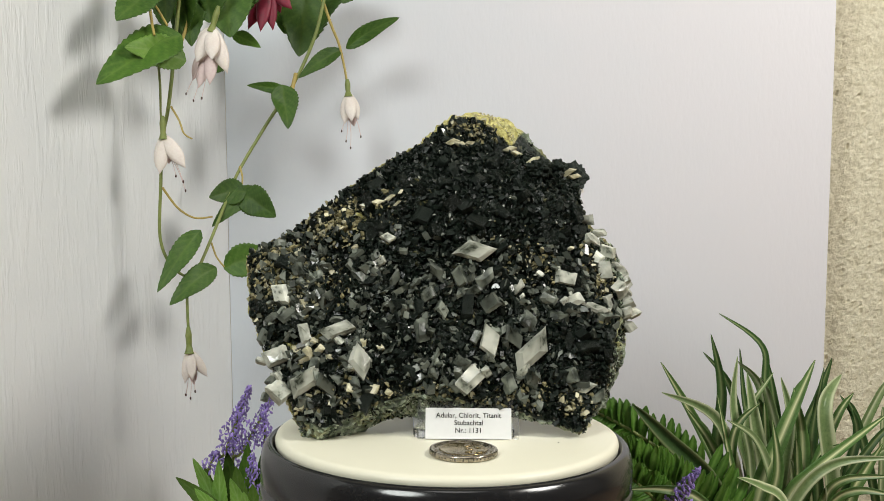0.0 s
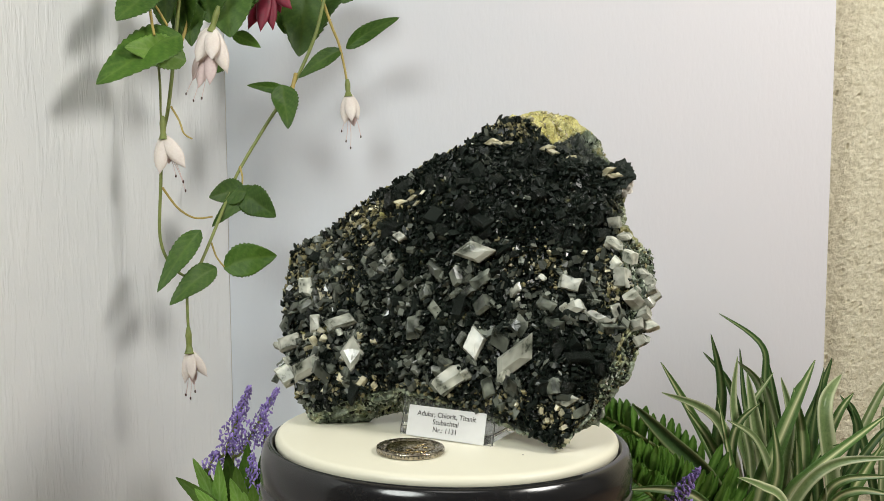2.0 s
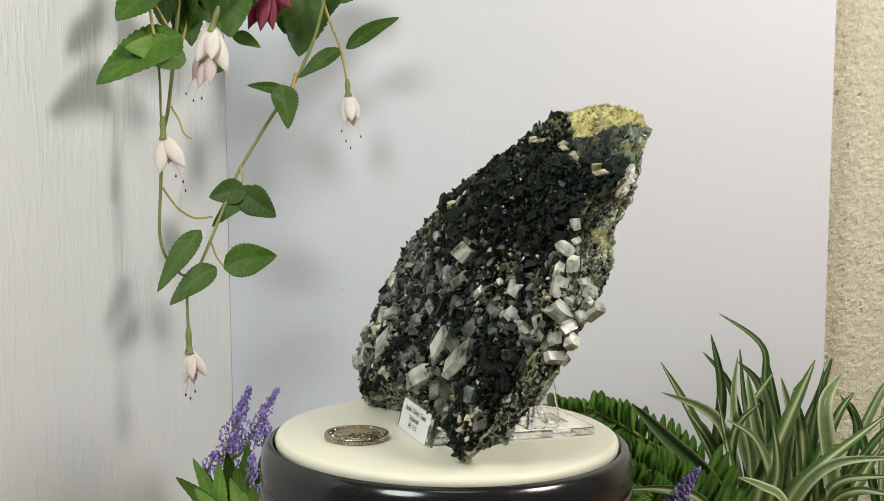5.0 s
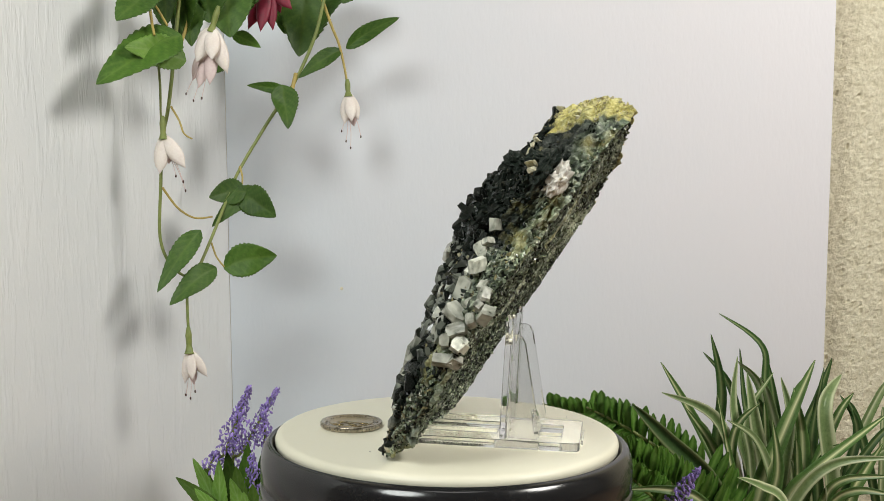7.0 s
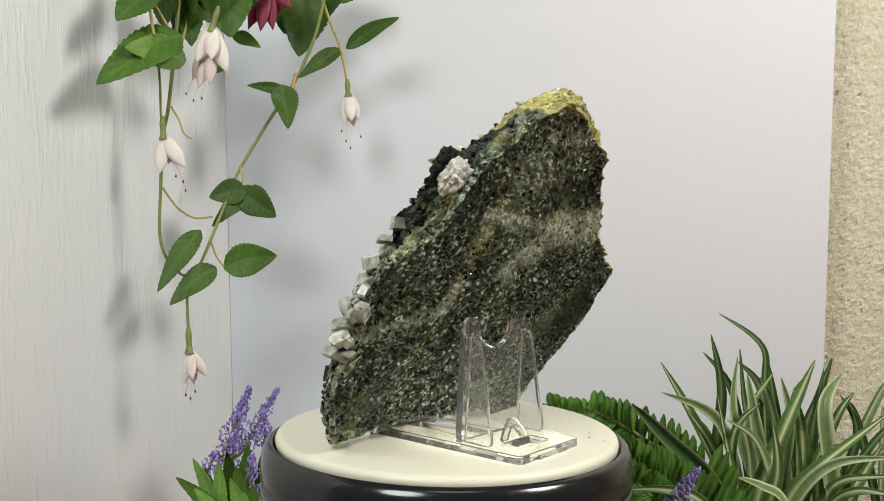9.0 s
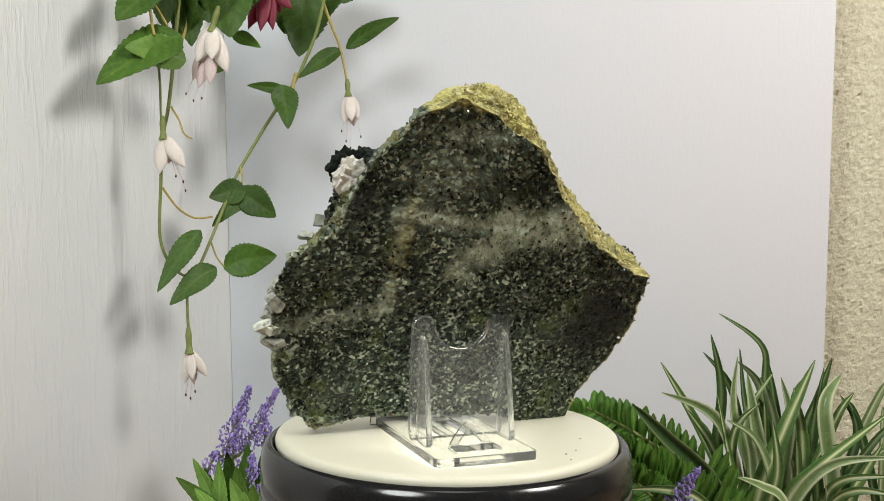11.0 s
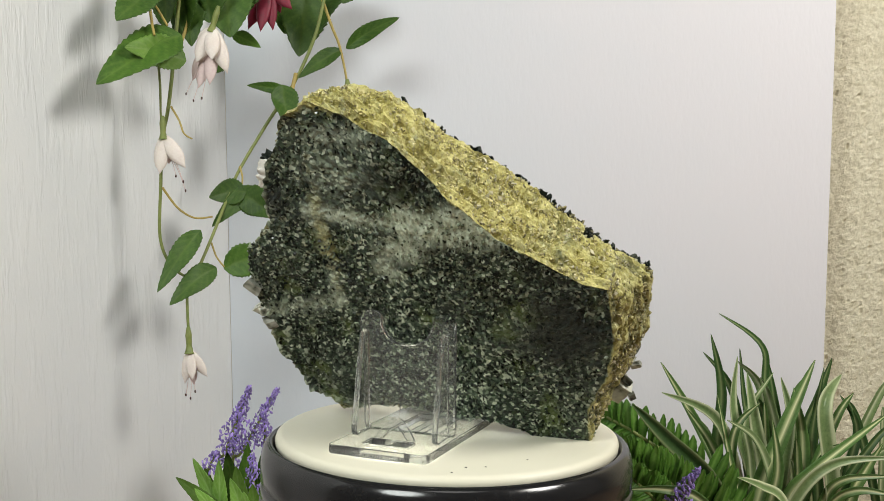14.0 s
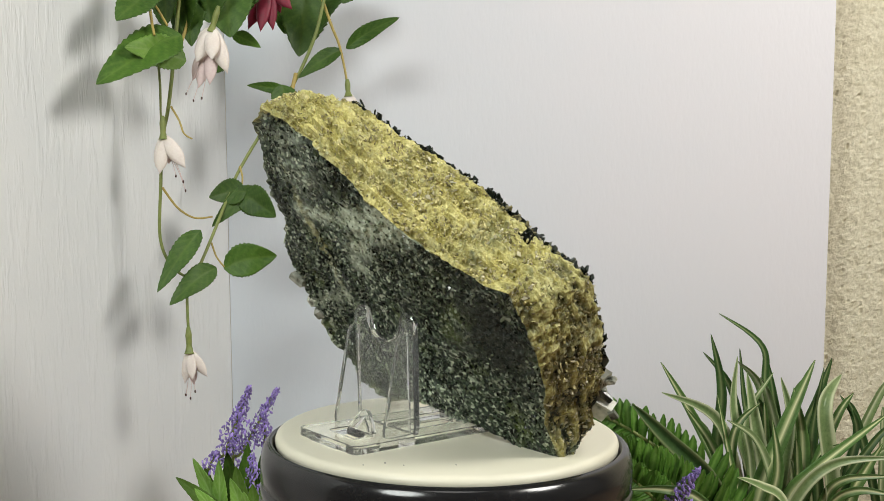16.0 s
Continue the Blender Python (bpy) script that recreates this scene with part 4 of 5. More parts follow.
                u, v = k * math.cos(a), k * math.sin(a)
                w = float(face_depth(np.float64(rf * math.cos(a)), np.float64(rf * math.sin(a)))) * (1 - s) + float(back_depth(np.float64(rb * math.cos(a)), np.float64(rb * math.sin(a)))) * s
            size = lo + (hi - lo) * rnd.random() ** 2
            pv, pf = protos[rnd.randrange(8)]
            turn = np.array(Euler((rnd.uniform(0, 6.3), rnd.uniform(0, 6.3), rnd.uniform(0, 6.3))).to_matrix())
            vs.append((pv * size) @ turn.T + np.array((u, w, v)))
            fs += [[i + base for i in f] for f in pf]
            base += len(pv)
        m = np.array(ROCK_FRAME)
        me = bpy.data.meshes.new(name)
        me.from_pydata((np.concatenate(vs) / 1000 @ m[:3, :3].T + m[:3, 3]).tolist(), [], fs)
        me.update()
        me.materials.append(mat)
        ob = tagged(new(name, me), kind="stuff")
        ob.parent = rock
    # white nodule with a dark crust at the edge, and lumps beside it
    for name, mat, at, size, label in (("nodule", M_NODULE, (57, 0, 51), (6.6, 4.6, 7.4), "white feldspar nodule"), ("crust_lump", M_X_DARK, (58, -4.6, 52), (6.6, 3.6, 7.4), ""),
                                       ("crust_lump", M_X_DARK, (50, -9, 53), (4.6, 4.2, 4.0), ""), ("crust_lump", M_X_DARK, (40, -15, 48), (6.0, 6.0, 4.5), ""), ("crust_lump", M_X_DARK, (-60, -10, 20), (3.5, 4, 3.0), "")):
        bm = bmesh.new()
        bmesh.ops.create_icosphere(bm, subdivisions=4, radius=1)
        for v in bm.verts:
            p = v.co.copy()
            k = 1 + 0.22 * noise.fractal(p * 1.6 + Vector(at), 0.7, 2.2, 4) + 0.55 * (0.35 - noise.voronoi(p * 2.6 + Vector(at))[0][0])
            v.co = Vector((p.x * size[0], p.y * size[1], p.z * size[2])) * k
            v.co = ROCK_FRAME @ ((v.co + Vector(at)) / 1000)
        part(name, bm, mat, rock, label)
    return rock


ROCK = build_rock()


# ---- artificial plants ----
def foliage(name, dark, light, rib, rough=0.45, rib_amount=0.8):
    m, nt, b = nodes_of(name)
    v = coords(nt)
    f = math_node(nt, "ADD", math_node(nt, "MULTIPLY", noise_tex(nt, v, 45, 3), 0.55), math_node(nt, "MULTIPLY", noise_tex(nt, v, 500, 3), 0.45))
    col = ramp(nt, f, [(0.32, dark), (0.68, light)])
    a = nt.nodes.new("ShaderNodeAttribute")
    a.attribute_name = "rib"
    col = mix(nt, math_node(nt, "MULTIPLY", a.outputs["Fac"], rib_amount), col, rib)
    info = nt.nodes.new("ShaderNodeObjectInfo")
    hsv = nt.nodes.new("ShaderNodeHueSaturation")
    link(nt, col, hsv.inputs["Color"])
    link(nt, math_node(nt, "ADD", math_node(nt, "MULTIPLY", info.outputs["Random"], 0.5), 0.75), hsv.inputs["Value"])
    link(nt, hsv.outputs[0], b.inputs["Base Color"])
    b.inputs["Roughness"].default_value = rough
    b.inputs["Specular IOR Level"].default_value = 0.28
    bump(nt, b, f, 0.35, 0.0008)
    return m


M_LEAF = foliage("fuchsia_leaf_cloth", (0.022, 0.062, 0.006), (0.062, 0.135, 0.014), (0.12, 0.19, 0.035), 0.5, 0.40)
M_LEAF_PALE = foliage("young_leaf_cloth", (0.070, 0.145, 0.018), (0.13, 0.24, 0.035), (0.18, 0.26, 0.09), 0.5, 0.4)
M_LIME = foliage("lime_leaf_plastic", (0.15, 0.32, 0.045), (0.26, 0.48, 0.09), (0.34, 0.54, 0.17))
M_STRAP = foliage("striped_leaf_plastic", (0.040, 0.095, 0.022), (0.10, 0.19, 0.050), (0.62, 0.64, 0.36), 0.38, 0.95)
M_STRAP_DARK = foliage("dark_strap_leaf_plastic", (0.025, 0.068, 0.018), (0.058, 0.125, 0.036), (0.32, 0.38, 0.17), 0.38, 0.7)
M_STRAP_PALE = foliage("pale_strap_leaf_plastic", (0.10, 0.165, 0.055), (0.21, 0.29, 0.12), (0.62, 0.65, 0.42), 0.38, 0.9)
M_FERN = foliage("fern_plastic", (0.035, 0.105, 0.012), (0.105, 0.235, 0.03), (0.2, 0.35, 0.08), 0.5, 0.5)
M_STEM = mottled("vine_stem_plastic", (0.12, 0.17, 0.04), (0.26, 0.29, 0.08), 60, 0.5)
M_STEM_TAN = mottled("tan_stem_plastic", (0.33, 0.24, 0.05), (0.46, 0.36, 0.10), 60, 0.5)
M_PETAL = mottled("white_petal_cloth", (0.72, 0.63, 0.58), (0.84, 0.78, 0.72), 120, 0.6, sss=0.2)
M_PINK = mottled("blush_petal_cloth", (0.66, 0.50, 0.50), (0.78, 0.67, 0.63), 120, 0.6)
M_RED = mottled("crimson_petal_cloth", (0.11, 0.003, 0.015), (0.26, 0.010, 0.038), 150, 0.55)
M_ANTHER = mottled("anther_brown", (0.05, 0.02, 0.02), (0.10, 0.05, 0.04), 200, 0.6)
M_LAVENDER = mottled("lavender_floret", (0.20, 0.14, 0.44), (0.42, 0.32, 0.70), 300, 0.65, island=0.4)


def leaf_mesh(name, spine, widths, face, material, fold=0.25, serrate=0.0, ribs=((0.0, 0.12),), cols=8, thick=0.0003, ripple=0.0, seed=0, rows=0, veins=0):
    """A leaf with thickness along a spine of points; widths are half-widths along it, face the way that its upper side looks."""
    pts = [Vector(p) for p in spine]
    n = len(pts)
    rows = rows or max(10, 5 * n)
    grid, rib_values = [], []
    rnd = random.Random(seed)
    ph = rnd.uniform(0, 6)
    for r in range(rows + 1):
        t = r / rows
        x = t * (n - 1)
        i = min(int(x), n - 2)
        f = x - i
        p0, p1, p2, p3 = pts[max(i - 1, 0)], pts[i], pts[i + 1], pts[min(i + 2, n - 1)]
        p = 0.5 * (2 * p1 + (p2 - p0) * f + (2 * p0 - 5 * p1 + 4 * p2 - p3) * f * f + (3 * p1 - p0 - 3 * p2 + p3) * f ** 3)
        d = ((p2 - p0) * (1 - f) + (p3 - p1) * f).normalized()
        side = d.cross(face).normalized()
        up = side.cross(d).normalized()
        k = t * (len(widths) - 1)
        j = min(int(k), len(widths) - 2)
        w = widths[j] * (1 - (k - j)) + widths[j + 1] * (k - j)
        if serrate:
            w *= 1 - serrate * ((r / 3 if rows > 40 else r * 0.5) % 1.0)
        row = []
        for c in range(cols + 1):
            s = 2 * c / cols - 1
            row.append(p + side * (s * w) + up * (fold * abs(s) * w - fold * w * 0.4 + ripple * w * math.sin(7 * t + ph + 1.5 * s)))
            side_vein = 0.75 * math.exp(-(((t * veins - 1.6 * abs(s)) % 1.0 - 0.5) / 0.13) ** 2) if veins else 0.0
            rib_values.append(max([side_vein] + [math.exp(-((s - c0) / cw) ** 2) for c0, cw in ribs]))
        grid.append((row, up))
    co = [q + u * thick / 2 for row, u in grid for q in row] + [q - u * thick / 2 for row, u in grid for q in row]
    m = cols + 1
    off = m * (rows + 1)
    faces = []
    for r in range(rows):
        for c in range(cols):
            a = r * m + c
            faces.append((a, a + 1, a + m + 1, a + m))
            faces.append((off + a, off + a + m, off + a + m + 1, off + a + 1))
        for c in (0, cols):
            a = r * m + c
            faces.append((a, a + m, off + a + m, off + a) if c == 0 else (a, off + a, off + a + m, a + m))
    me = bpy.data.meshes.new(name)
    me.from_pydata([v[:] for v in co], [], faces)
    me.update()
    me.attributes.new("rib", "FLOAT", "POINT").data.foreach_set("value", rib_values * 2)
    me.materials.append(material)
    me.polygons.foreach_set("use_smooth", [True] * len(me.polygons))
    return me


def add_leaf(parent, name, *args, **kw):
    ob = new(name, leaf_mesh(name, *args, **kw))
    ob.parent = parent
    return ob


def broad_leaf(parent, base, tip, width, material=None, turn=0.0, seed=0):
    """A pointed oval leaf with toothed rim, hanging from base to tip."""
    a, b = Vector(base), Vector(tip)
    d = b - a
    sag = Vector((0, -0.06 * d.length, -0.10 * d.length))
    spine = [a, a + d * 0.3 - sag * 0.6, a + d * 0.65 - sag * 0.5, b]
    face = Vector((0.2 * math.sin(seed * 2.1) + turn, -1.0, 0.35 + 0.3 * math.cos(seed * 1.7)))
    h = width / 2
    return add_leaf(parent, "leaf", spine, [0.05 * h, 0.8 * h, 1.15 * h, 1.22 * h, 1.1 * h, 0.82 * h, 0.45 * h, 0.02 * h], face, material or M_LEAF, fold=0.16, serrate=0.12, ripple=0.10, seed=seed, rows=44, cols=14, veins=7)


def pod(bm, base, tip, width, bulge=0.42):
    """A cupped petal with rounded section, from base to a pointed tip."""
    a, b = Vector(base), Vector(tip)
    d = b - a
    side = d.cross(Vector((0, -1, 0.1))).normalized()
    front = side.cross(d).normalized()
    rows, segs, last = 9, 10, None
    for r in range(rows + 1):
        t = r / rows
        w = width * (0.30 + 0.70 * math.sin(math.pi * min(1, t * 0.95 + 0.08)) ** 0.8) * (1 if t < 0.7 else 1 - ((t - 0.7) / 0.3) ** 2 * 0.92)
        p = a + d * t
        ring = [bm.verts.new(p + side * (w / 2 * math.cos(q)) + front * (w * bulge / 2 * math.sin(q))) for q in [2 * math.pi * k / segs for k in range(segs)]]
        if last:
            for k in range(segs):
                bm.faces.new((last[k], last[(k + 1) % segs], ring[(k + 1) % segs], ring[k]))
        else:
            bm.faces.new(ring)
        last = ring
    bm.faces.new(last[::-1])


def fuchsia_flower(parent, neck, base, tips, width, skirt, threads):
    """A hanging flower: green tube from neck to base, white sepals to the tips, a blush skirt and threads with anthers."""
    root = new("flower")
    root.parent = parent
    bm = bmesh.new()
    a, b = Vector(neck), Vector(base)
    tube(bm, [a, a.lerp(b, 0.35), a.lerp(b, 0.8), b + (b - a) * 0.12], [0.0010, 0.0019, 0.0016, 0.0030])
    o = part("calyx", bm, M_STEM, root, "yellow-green calyx tube", True)
    for tip in tips:
        bm = bmesh.new()
        pod(bm, base, tip, width)
        part("sepal", bm, M_PETAL, root, smooth=True)
    for tip in skirt:
        bm = bmesh.new()
        mid = Vector(base).lerp(Vector(tip), 0.35)
        pod(bm, mid + Vector((0, 0.002, 0)), tip, width * 0.8)
        part("petal", bm, M_PINK, root, "blush inner petal", True)
    for tip in threads:
        bm = bmesh.new()
        t = Vector(tip)
        c = Vector(base)
        tube(bm, [c.lerp(t, 0.4), c.lerp(t, 0.7) + Vector((0.0006, 0, 0)), t], [0.00025, 0.00022, 0.0002], 5)
        part("stamen", bm, M_PINK, root, smooth=True)
        bm = bmesh.new()
        bmesh.ops.create_icosphere(bm, subdivisions=1, radius=0.0007, matrix=Matrix.Translation(t) @ Matrix.Diagonal((0.8, 0.8, 1.5, 1)))
        part("anther", bm, M_ANTHER, root, smooth=True)
    return root


def build_fuchsia():
    spray = thing("fuchsia_spray", "artificial fuchsia vine with white flowers hanging before the card", "artificial plant", "hanging fuchsia sprays")

    def stem(pts, r, mat=M_STEM, name="stem"):
        bm = bmesh.new()
        tube(bm, pts, [0.78 * r * (1 - 0.35 * i / len(pts)) for i in range(len(pts))])
        part(name, bm, mat, spray, smooth=True)

    stem([(-0.1557, 0.163, 0.2184), (-0.1588, 0.163, 0.1851), (-0.1621, 0.161, 0.1467), (-0.1660, 0.161, 0.1243), (-0.1669, 0.161, 0.0986), (-0.1673, 0.161, 0.0696), (-0.1617, 0.163, 0.0533), (-0.1536, 0.168, 0.0459)], 0.0015)
    stem([(-0.1683, 0.158, 0.1779), (-0.1670, 0.160, 0.1561), (-0.1669, 0.161, 0.1403), (-0.1660, 0.161, 0.1275)], 0.0010)
    stem([(-0.1606, 0.159, 0.1440), (-0.1552, 0.157, 0.1357), (-0.1521, 0.155, 0.1287), (-0.1471, 0.154, 0.1255)], 0.0008, M_STEM_TAN, "tendril")
    stem([(-0.1660, 0.161, 0.0980), (-0.1578, 0.163, 0.0865), (-0.1493, 0.168, 0.0807), (-0.1401, 0.173, 0.0814)], 0.0009, M_STEM_TAN, "tendril")
    stem([(-0.1688, 0.143, 0.2093), (-0.1663, 0.141, 0.1907), (-0.1636, 0.138, 0.1805)], 0.0012, M_STEM_TAN)
    stem([(-0.1706, 0.145, 0.2066), (-0.1616, 0.143, 0.1926), (-0.1573, 0.141, 0.1863)], 0.0010, M_STEM_TAN)
    stem([(-0.1509, 0.173, 0.2158), (-0.1536, 0.171, 0.1961), (-0.1567, 0.167, 0.1810)], 0.0014, M_STEM_TAN)
    for base, tip, w, mat, turn in (((-0.1524, 0.151, 0.1827), (-0.1864, 0.113, 0.1510), 0.0221, M_LEAF, 0.2), ((-0.1504, 0.153, 0.1687), (-0.1756, 0.125, 0.1718), 0.0167, M_LEAF_PALE, 0.1), ((-0.1651, 0.141, 0.2065), (-0.1800, 0.125, 0.1859), 0.0185, M_LEAF, 0.2),
                                    ((-0.1536, 0.165, 0.2166), (-0.1597, 0.173, 0.1828), 0.0231, M_LEAF, -0.3), ((-0.1358, 0.178, 0.2203), (-0.1309, 0.176, 0.1857), 0.0275, M_LEAF, 0.3), ((-0.1342, 0.176, 0.1733), (-0.1443, 0.172, 0.1635), 0.0098, M_LEAF, 0.0),
                                    ((-0.1445, 0.163, 0.0738), (-0.1635, 0.143, 0.0397), 0.0112, M_LEAF, 0.5), ((-0.1599, 0.153, 0.2208), (-0.1755, 0.138, 0.1937), 0.0213, M_LEAF, 0.1), ((-0.1453, 0.170, 0.2216), (-0.1418, 0.172, 0.1932), 0.0262, M_LEAF, 0.1),
                                    ((-0.1659, 0.163, 0.2198), (-0.1653, 0.163, 0.1889), 0.0208, M_LEAF, -0.2), ((-0.1235, 0.190, 0.2329), (-0.1303, 0.188, 0.1961), 0.0271, M_LEAF, -0.1), ((-0.1561, 0.168, 0.2210), (-0.1517, 0.170, 0.1793), 0.0196, M_LEAF, 0.2)):
        broad_leaf(spray, base, tip, w, mat, turn, seed=int(1000 * w))
    fuchsia_flower(spray, (-0.1345, 0.163, 0.2013), (-0.1383, 0.163, 0.1880), [(-0.1462, 0.159, 0.1689), (-0.1288, 0.161, 0.1631), (-0.1365, 0.156, 0.1699), (-0.1465, 0.165, 0.1767)], 0.0095, [(-0.1459, 0.163, 0.1548), (-0.1497, 0.165, 0.1594), (-0.1390, 0.161, 0.1566)],
                   [(-0.1488, 0.163, 0.1477), (-0.1440, 0.163, 0.1491), (-0.1530, 0.163, 0.1515)])
    fuchsia_flower(spray, (-0.1654, 0.159, 0.1385), (-0.1645, 0.158, 0.1264), [(-0.1661, 0.156, 0.1056), (-0.1511, 0.155, 0.1093)], 0.0088, [(-0.1618, 0.160, 0.1115)], [(-0.1529, 0.157, 0.1014), (-0.1571, 0.157, 0.1045), (-0.1516, 0.157, 0.0963)])

    right = thing("fuchsia_spray", "trailing artificial fuchsia vine with a closed white bloom", "artificial plant", "hanging fuchsia sprays")
    spray = right
    stem([(-0.0808, 0.228, 0.2317), (-0.0880, 0.226, 0.1961), (-0.1014, 0.222, 0.1637), (-0.1150, 0.216, 0.1413), (-0.1304, 0.206, 0.1116), (-0.1353, 0.200, 0.0977), (-0.1416, 0.178, 0.0693), (-0.1469, 0.165, 0.0502), (-0.1505, 0.158, 0.0426), (-0.1495, 0.154, 0.0253), (-0.1485, 0.153, 0.0151)], 0.0015)
    stem([(-0.1312, 0.205, 0.1116), (-0.1290, 0.203, 0.1047), (-0.1293, 0.201, 0.0978)], 0.0009, M_STEM_TAN)
    stem([(-0.0882, 0.230, 0.2285), (-0.0786, 0.230, 0.2022), (-0.0735, 0.230, 0.1899), (-0.0692, 0.229, 0.1721), (-0.0676, 0.228, 0.1614)], 0.0013, M_STEM_TAN)
    stem([(-0.0995, 0.221, 0.1707), (-0.1016, 0.219, 0.1599), (-0.1021, 0.218, 0.1556)], 0.0018, M_STEM_TAN, "node")
    stem([(-0.1419, 0.178, 0.0659), (-0.1384, 0.176, 0.0578), (-0.1335, 0.175, 0.0519)], 0.0008, M_STEM_TAN)
    for base, tip, w, mat, turn in (((-0.0943, 0.235, 0.2330), (-0.1001, 0.236, 0.1832), 0.0306, M_LEAF, 0.3), ((-0.0690, 0.229, 0.1877), (-0.0349, 0.215, 0.2052), 0.0093, M_LEAF, 0.1), ((-0.0720, 0.230, 0.1871), (-0.0979, 0.222, 0.1680), 0.0093, M_LEAF, -0.2),
                                    ((-0.1071, 0.214, 0.1628), (-0.1017, 0.206, 0.1352), 0.0148, M_LEAF, 0.5), ((-0.1037, 0.219, 0.1578), (-0.1284, 0.212, 0.1619), 0.0063, M_LEAF, 0.0), ((-0.1263, 0.200, 0.0961), (-0.1463, 0.190, 0.0924), 0.0143, M_LEAF, 0.2),
                                    ((-0.1304, 0.200, 0.0943), (-0.1065, 0.192, 0.0812), 0.0164, M_LEAF, -0.2), ((-0.1209, 0.204, 0.0990), (-0.1435, 0.186, 0.0750), 0.0102, M_LEAF, 0.4), ((-0.1338, 0.175, 0.0509), (-0.1032, 0.178, 0.0589), 0.0172, M_LEAF, -0.1),
                                    ((-0.1365, 0.168, 0.0521), (-0.1575, 0.146, 0.0322), 0.0121, M_LEAF, 0.4), ((-0.1350, 0.200, 0.1906), (-0.1170, 0.196, 0.1829), 0.0076, M_LEAF, 0.0), ((-0.1049, 0.240, 0.2410), (-0.1096, 0.238, 0.1977), 0.0293, M_LEAF, 0.1), ((-0.0759, 0.240, 0.2414), (-0.0907, 0.240, 0.1976), 0.0220, M_LEAF, -0.1),
                                    ((-0.0610, 0.236, 0.2372), (-0.0723, 0.236, 0.2172), 0.0182, M_LEAF, 0.0)):
        broad_leaf(spray, base, tip, w, mat, turn, seed=int(1000 * w) + 7)
    fuchsia_flower(spray, (-0.1486, 0.152, 0.0191), (-0.1477, 0.151, 0.0058), [(-0.1497, 0.149, -0.0126), (-0.1447, 0.147, -0.0102), (-0.1376, 0.152, -0.0091)], 0.0063, [(-0.1458, 0.154, -0.0142)], [(-0.1496, 0.151, -0.0195), (-0.1444, 0.151, -0.0174), (-0.1470, 0.151, -0.0214)])
    fuchsia_flower(spray, (-0.0680, 0.228, 0.1684), (-0.0671, 0.227, 0.1584), [(-0.0691, 0.224, 0.1397), (-0.0604, 0.226, 0.1428), (-0.0642, 0.222, 0.1411)], 0.0079, [(-0.0635, 0.229, 0.1387)], [(-0.0710, 0.226, 0.1356), (-0.0588, 0.226, 0.1322), (-0.0681, 0.226, 0.1292), (-0.0652, 0.226, 0.1250)])
    bloom = thing("fuchsia_bloom", "crimson double artificial fuchsia bloom peeping from above", "artificial flower")
    spray = bloom
    stem([(-0.1127, 0.200, 0.2320), (-0.1136, 0.200, 0.2219)], 0.0015)
    for tip, w in (((-0.1246, 0.196, 0.1935), 26), ((-0.1163, 0.192, 0.1917), 26), ((-0.1096, 0.196, 0.1931), 24), ((-0.0985, 0.198, 0.2063), 24), ((-0.1065, 0.205, 0.2054), 26), ((-0.1225, 0.206, 0.2027), 24), ((-0.1156, 0.202, 0.1987), 26)):
        bm = bmesh.new()
        pod(bm, (-0.1140, 0.200, 0.2219), tip, w * 0.00036, 0.4)
        part("petal", bm, M_RED, bloom, smooth=True)


build_fuchsia()


def strap(parent, pts, w, mat, seed, ribs=((0.0, 0.22),)):
    face = Vector((0.5 * math.sin(seed * 1.9), -1.0, 0.5 + 0.4 * math.cos(seed * 2.3)))
    add_leaf(parent, "leaf", pts, [0.55 * w / 2, 0.8 * w / 2, w / 2, w / 2, 0.92 * w / 2, 0.75 * w / 2, 0.45 * w / 2, 0.04 * w / 2], face, mat, fold=0.45, ribs=ribs, cols=8, thick=0.0004, ripple=0.04, seed=seed)


